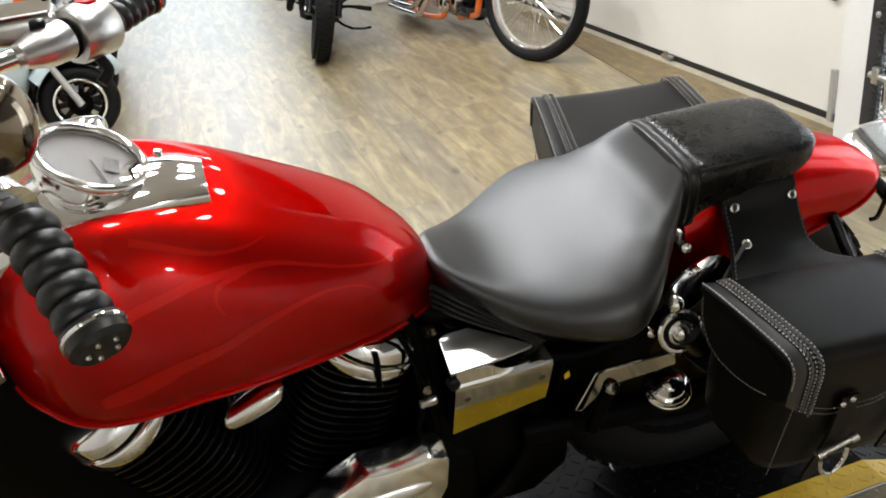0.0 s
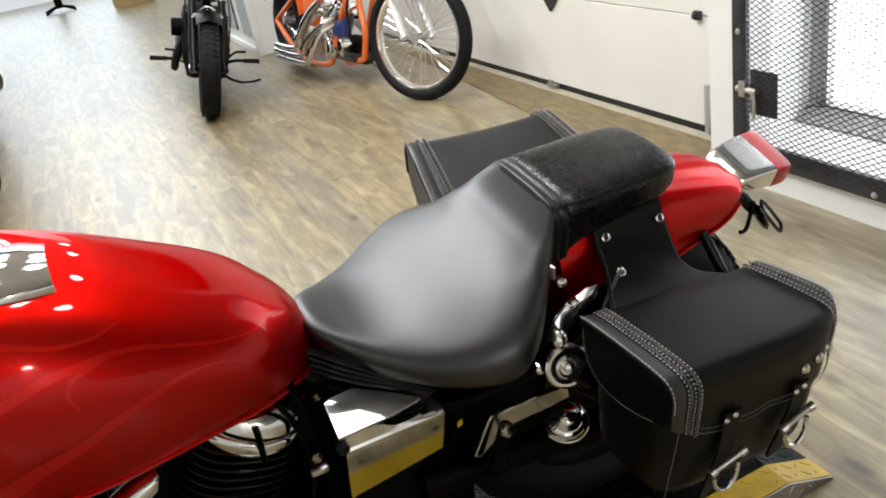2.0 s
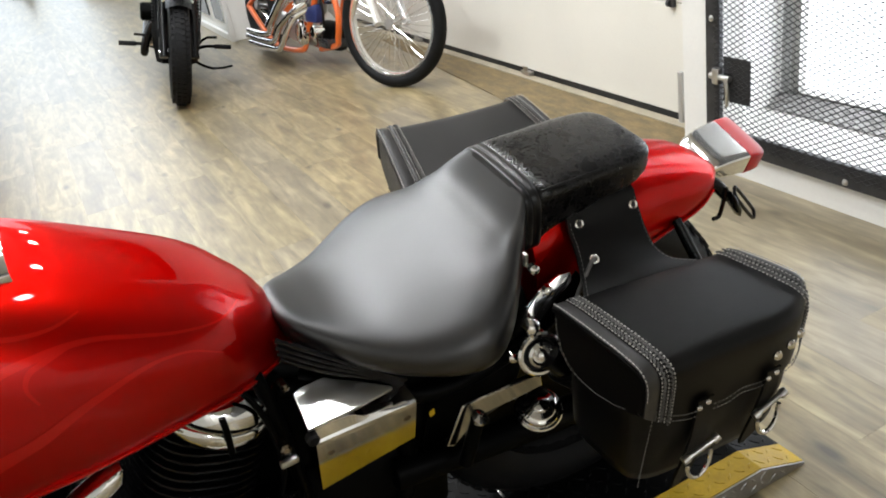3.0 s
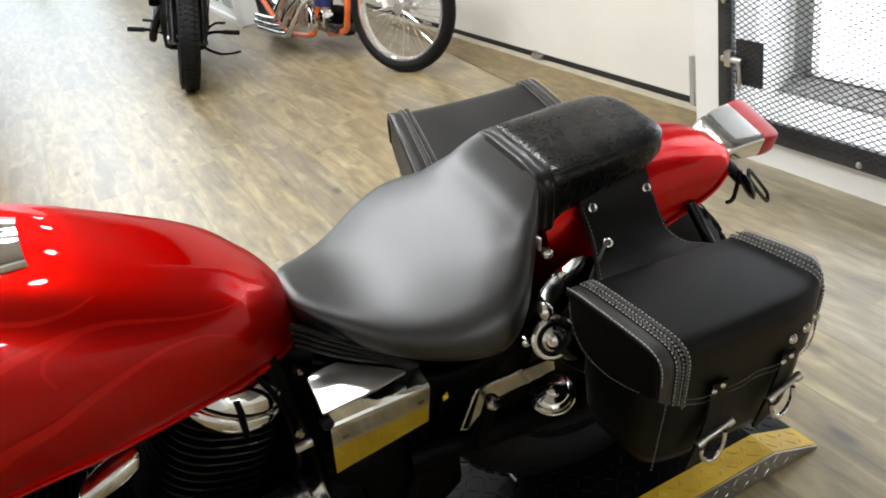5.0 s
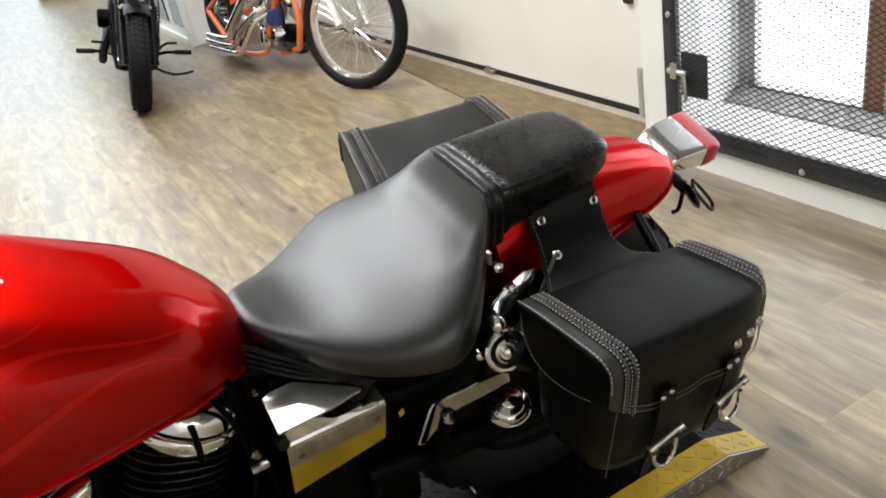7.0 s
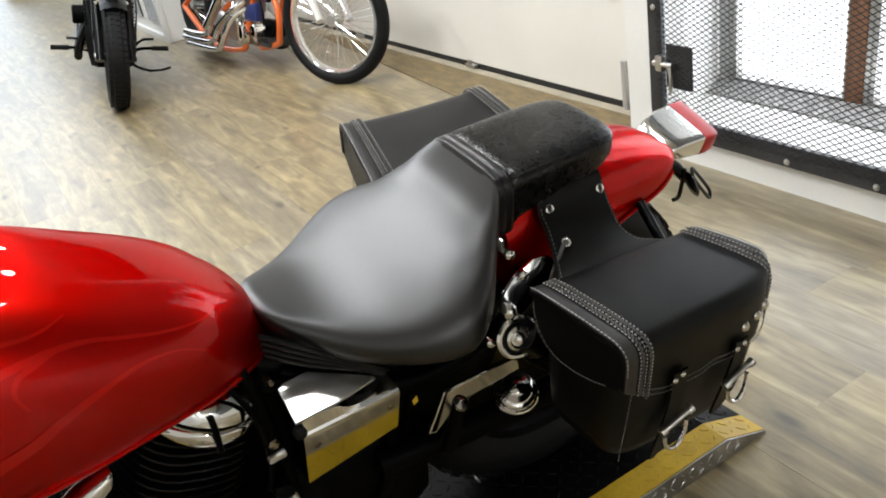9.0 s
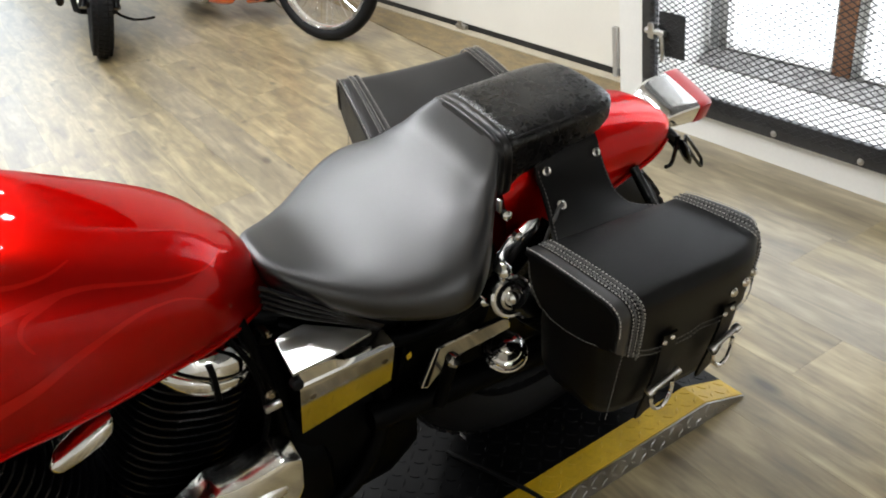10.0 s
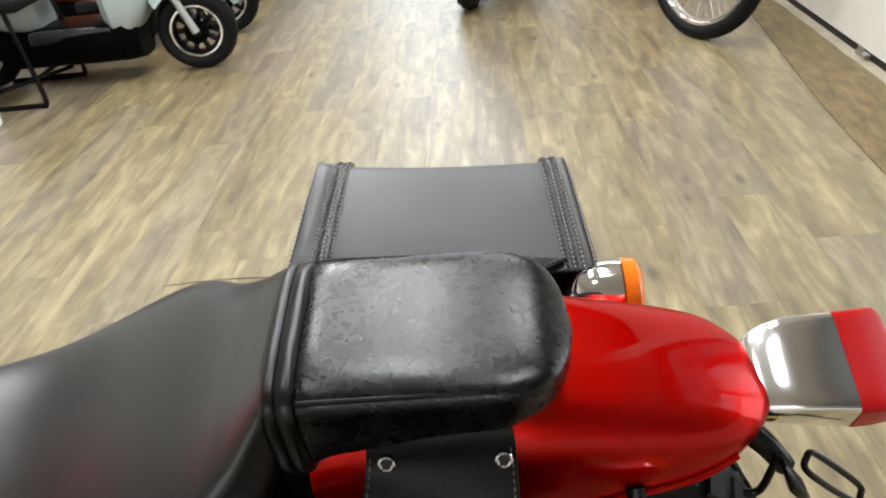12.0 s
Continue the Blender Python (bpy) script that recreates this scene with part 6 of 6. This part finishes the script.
part("starter", lathe((0.92, 0.01, 0.205), (1, 0, 0), [(0, 0), (0, 0.075), (0.04, 0.088), (0.24, 0.088), (0.27, 0.07), (0.27, 0)], 24), IRON, chop, "black starter housing")
part("regulator", box(1.03, 1.20, -0.10, 0.06, 0.14, 0.20, 0.01), DARKP, chop, "black regulator box")
part("oil_filter", lathe((1.07, -0.07, 0.235), (0, -1, 0), [(0, 0), (0, 0.042), (0.06, 0.042), (0.066, 0.034), (0.070, 0.034), (0.072, 0)], 18), CHROME, chop, "chrome oil filter")
part("horn", lathe((1.10, -0.02, 0.44), (0.3, -1, 0.2), [(0, 0), (0, 0.045), (0.03, 0.045), (0.04, 0.03), (0.04, 0)], 20), CHROME, chop, "chrome horn")
part("front_brace", tube([(1.24, -0.05, 0.80), (1.252, -0.07, 0.523), (1.315, -0.07, 0.35), (1.30, -0.07, 0.218), (1.246, -0.06, 0.165), (1.02, -0.06, 0.12)], 0.019, 10), ORANGE, chop, "orange painted front brace")
part("air_cleaner", prism([(1.01, -0.155, 0.335), (1.05, -0.155, 0.385), (1.19, -0.155, 0.415), (1.175, -0.155, 0.30), (1.02, -0.155, 0.295)], (0, 0.05, 0), 0.008), BLUE, chop, "dark blue air cleaner")
part("fuel_line", tube([(1.22, -0.11, 0.62), (1.20, -0.13, 0.46), (1.21, -0.12, 0.36), (1.16, -0.10, 0.27)], 0.007, 8), RUBBER, chop, "black rubber hose")
part("cable", tube([(1.30, -0.05, 0.70), (1.16, -0.14, 0.56), (1.02, -0.15, 0.46), (0.92, -0.13, 0.42)], 0.005, 8), RUBBER, chop)
part("saddle", loft([ring(u, 0, lo, (lo + hi) / 2, hi, hw, 20) for u, lo, hi, hw in ((0.66, 0.64, 0.69, 0.05), (0.5, 0.62, 0.68, 0.13), (0.36, 0.66, 0.74, 0.12), (0.32, 0.70, 0.78, 0.08))]), RUBBER, chop, "black solo saddle")
part("side_stand", tube([(0.9, 0.13, 0.13), (0.95, 0.2, 0.05), (0.97, 0.245, 0.024)], 0.010, 8), CHROME, chop, "chrome side stand")
part("handlebar", tube([(1.05, -0.36, 1.12), (1.26, -0.25, 1.15), (1.34, -0.08, 1.02), (1.34, 0.08, 1.02), (1.26, 0.25, 1.15), (1.05, 0.36, 1.12)], 0.0125, 10), CHROME, chop, "chrome handlebar")

# white display counter behind the chopper
counter = thing("display_counter", "white painted display counter with small dark glass fronts", "counter")
part("carcass", box(1.245, 2.05, 5.65, 6.95, 0.0, 0.95, 0.006), WALL, counter, smooth=False)
part("plinth", box(1.213, 1.243, 5.63, 6.97, 0.0, 0.05, 0.004), WALL, counter, smooth=False)
part("corner_post", box(1.205, 1.243, 5.63, 5.70, 0.051, 0.95, 0.004), WALL, counter, smooth=False)
part("top_rail", box(1.222, 1.243, 5.701, 6.95, 0.44, 0.95, 0.004), WALL, counter, smooth=False)
for y0 in (5.74, 6.40):
    part("dark_panel", box(1.230, 1.2435, y0, y0 + 0.44, 0.13, 0.42, 0.003), DARKP, counter, "dark glass panel", smooth=False)

# low things at the far end of the shop
stand = thing("display_stand", "low black display stand with splayed feet, far down the shop", "stand", pose(-0.05, 13.2, 0))
part("post", lathe((0, 0, 0.06), (0, 0, 1), [(0, 0), (0, 0.06), (0.5, 0.05), (0.5, 0)], 16), IRON, stand)
part("top", box(-0.26, 0.26, -0.2, 0.2, 0.56, 0.60, 0.01), IRON, stand)
for k in range(4):
    q = math.pi * (k + 0.5) / 2
    part("foot", tube([(0, 0, 0.10), (0.16 * math.cos(q), 0.16 * math.sin(q), 0.06), (0.30 * math.cos(q), 0.30 * math.sin(q), 0.018)], 0.018, 8), IRON, stand)
carton = thing("cardboard_box", "plain tan cardboard box standing on the floor", "box", pose(0.92, 11.9, 0, 0, 0, 12))
part("body", box(-0.24, 0.24, -0.2, 0.2, 0.0, 0.34, 0.006), material("cardboard", (0.36, 0.25, 0.11), 0.8, 0, 0, 0.1, 60, 0.12, 5), carton, smooth=False)
part("tape", box(-0.03, 0.03, -0.201, 0.201, 0.3405, 0.3415), WHITEP, carton, "pale packing tape", smooth=False)

# black sled-leg chair and white bin by the wall
chair = thing("sled_chair", "black tubular sled-leg chair by the wall", "chair", pose(-1.53, 3.0, 0, 0, 0, 0))
for y0 in (0.0, 0.46):
    part("leg_frame", tube([(-0.06, y0, 0.46), (-0.03, y0, 0.25), (-0.005, y0, 0.05), (-0.02, y0, 0.013), (-0.06, y0, 0.012), (-0.36, y0, 0.012), (-0.40, y0, 0.03), (-0.38, y0, 0.46)], 0.0125, 10), BLACK, chair, "black steel tube leg")
    part("glide", lathe((-0.02, y0, 0.0), (0, 0, 1), [(0, 0), (0, 0.016), (0.016, 0.016), (0.018, 0)], 12), RUBBER, chair)
part("cross_bar", tube([(-0.035, 0, 0.13), (-0.035, 0.46, 0.13)], 0.010, 10, k=1), BLACK, chair)
part("cross_bar", tube([(-0.37, 0, 0.06), (-0.06, 0.46, 0.06)], 0.010, 10, k=1), BLACK, chair)
part("seat", box(-0.42, 0.02, -0.02, 0.48, 0.45, 0.51, 0.02), RUBBER, chair, "black padded seat")
part("backrest", box(-0.46, -0.42, 0.0, 0.46, 0.62, 0.92, 0.015), RUBBER, chair, "black padded backrest")
for y0 in (0.02, 0.44):
    part("back_post", tube([(-0.40, y0, 0.46), (-0.43, y0, 0.9)], 0.011, 8, k=1), BLACK, chair)
bin_ = thing("waste_bin", "white plastic waste bin with a crumpled white liner", "bin", pose(-1.80, 2.72, 0))
part("body", loft([[Vector((hx * math.copysign(abs(math.cos(q)) ** 0.5, math.cos(q)), hy * math.copysign(abs(math.sin(q)) ** 0.5, math.sin(q)), z)) for q in [2 * math.pi * (j + 0.5) / 28 for j in range(28)]] for z, hx, hy in ((0.0, 0.135, 0.12), (0.01, 0.145, 0.13), (0.3, 0.155, 0.14), (0.52, 0.165, 0.15))]), WHITEP, bin_, "white plastic body")
part("liner", loft([[Vector(((0.172 + 0.012 * math.sin(7 * q + z * 40)) * math.copysign(abs(math.cos(q)) ** 0.5, math.cos(q)), (0.157 + 0.012 * math.sin(5 * q)) * math.copysign(abs(math.sin(q)) ** 0.5, math.sin(q)), z)) for q in [2 * math.pi * (j + 0.5) / 40 for j in range(40)]] for z in (0.36, 0.45, 0.53)], caps=False), WHITEP, bin_, "white plastic liner")

# ---- floor planks ----
def plank_material(name, dark, mid, light):
    """Printed wood vinyl: long tone bands, fine grain and knots, shifted on every plank."""
    mat = bpy.data.materials.new(name)
    mat.use_nodes = True
    n, l = mat.node_tree.nodes, mat.node_tree.links
    p = n["Principled BSDF"]
    tc, info, sh, add = n.new("ShaderNodeTexCoord"), n.new("ShaderNodeObjectInfo"), n.new("ShaderNodeMath"), n.new("ShaderNodeVectorMath")
    sh.operation, sh.inputs[1].default_value = "MULTIPLY", 61.0
    l.new(info.outputs["Random"], sh.inputs[0])
    l.new(tc.outputs["Object"], add.inputs[0])
    l.new(sh.outputs[0], add.inputs[1])

    def noise(stretch, detail, distort):
        mp, t = n.new("ShaderNodeMapping"), n.new("ShaderNodeTexNoise")
        mp.inputs["Scale"].default_value = stretch
        t.inputs["Scale"].default_value, t.inputs["Detail"].default_value, t.inputs["Distortion"].default_value = 1.0, detail, distort
        l.new(add.outputs[0], mp.inputs[0])
        l.new(mp.outputs[0], t.inputs["Vector"])
        return t.outputs["Fac"]

    def op(kind, a, b):
        m = n.new("ShaderNodeMath")
        m.operation = kind
        for k, v in enumerate((a, b)):
            if isinstance(v, (int, float)):
                m.inputs[k].default_value = v
            else:
                l.new(v, m.inputs[k])
        return m.outputs[0]
    bands, grain, cloud = noise((18, 2.4, 1), 5, 0.8), noise((120, 9, 1), 4, 0.4), noise((21, 8, 1), 5, 0.7)
    tone = op("ADD", op("ADD", op("MULTIPLY", bands, 0.56), op("MULTIPLY", grain, 0.16)), op("MULTIPLY", cloud, 0.28))
    tone = op("ADD", tone, op("MULTIPLY", op("SUBTRACT", info.outputs["Random"], 0.5), 0.05))
    ramp = n.new("ShaderNodeValToRGB")
    el = ramp.color_ramp.elements
    el[0].position, el[1].position = 0.285, 0.70
    el[0].color, el[1].color = (*dark, 1), (*light, 1)
    e = el.new(0.49)
    e.color = (*mid, 1)
    l.new(tone, ramp.inputs[0])
    mp, vor = n.new("ShaderNodeMapping"), n.new("ShaderNodeTexVoronoi")
    mp.inputs["Scale"].default_value = (6.0, 2.4, 1)
    vor.inputs["Scale"].default_value = 1.0
    l.new(add.outputs[0], mp.inputs[0])
    l.new(mp.outputs[0], vor.inputs["Vector"])
    knot = n.new("ShaderNodeMapRange")
    knot.inputs[1].default_value, knot.inputs[2].default_value, knot.inputs[3].default_value, knot.inputs[4].default_value = 0.04, 0.12, 0.42, 1.0
    l.new(vor.outputs["Distance"], knot.inputs[0])
    mul = n.new("ShaderNodeMix")
    mul.data_type, mul.blend_type = "RGBA", "MULTIPLY"
    mul.inputs["Factor"].default_value = 1.0
    l.new(ramp.outputs[0], mul.inputs["A"])
    l.new(knot.outputs[0], mul.inputs["B"])
    l.new(mul.outputs["Result"], p.inputs["Base Color"])
    p.inputs["Specular IOR Level"].default_value = 0.4
    p.inputs["Coat Weight"].default_value, p.inputs["Coat Roughness"].default_value = 0.80, 0.35
    l.new(op("ADD", op("MULTIPLY", cloud, 0.12), 0.34), p.inputs["Roughness"])
    bump = n.new("ShaderNodeBump")
    bump.inputs["Strength"].default_value, bump.inputs["Distance"].default_value = 0.10, 0.001
    l.new(grain, bump.inputs["Height"])
    l.new(bump.outputs[0], p.inputs["Normal"])
    return mat


PLANK = [plank_material("vinyl_plank", d, m, h) for d, m, h in (
    ((0.074, 0.053, 0.028), (0.220, 0.172, 0.088), (0.45, 0.366, 0.202)),
    ((0.087, 0.066, 0.042), (0.208, 0.168, 0.102), (0.41, 0.337, 0.210)),
    ((0.078, 0.056, 0.029), (0.235, 0.182, 0.092), (0.47, 0.380, 0.206)))]
PW, PL = 0.182, 1.22
pm = []
for mat in PLANK:
    b = box(-PW / 2 + 0.0001, PW / 2 - 0.0001, -PL / 2 + 0.0001, PL / 2 - 0.0001, -0.0118, 0.0, 0.0003, 1)
    me = bpy.data.meshes.new("plank")
    b.to_mesh(me)
    b.free()
    me.materials.append(mat)
    pm.append(me)
rng = random.Random(5)
x = XL + PW / 2 + 0.005
while x < 2.45:
    y = YB - 0.08
    length = rng.uniform(0.3, PL)
    while y < YF + 0.05:
        length = min(length, YF + 0.08 - y)
        ob = new("plank", pm[rng.randrange(3)])
        ob.parent = floor
        ob.matrix_basis = Matrix.Translation((x, y + length / 2, 0)) @ (pose(0, 0, 0, 0, 0, 180) if rng.random() < 0.5 else Matrix()) @ Matrix.Diagonal((1, length / PL, 1, 1))
        y += length
        length = PL
    x += PW
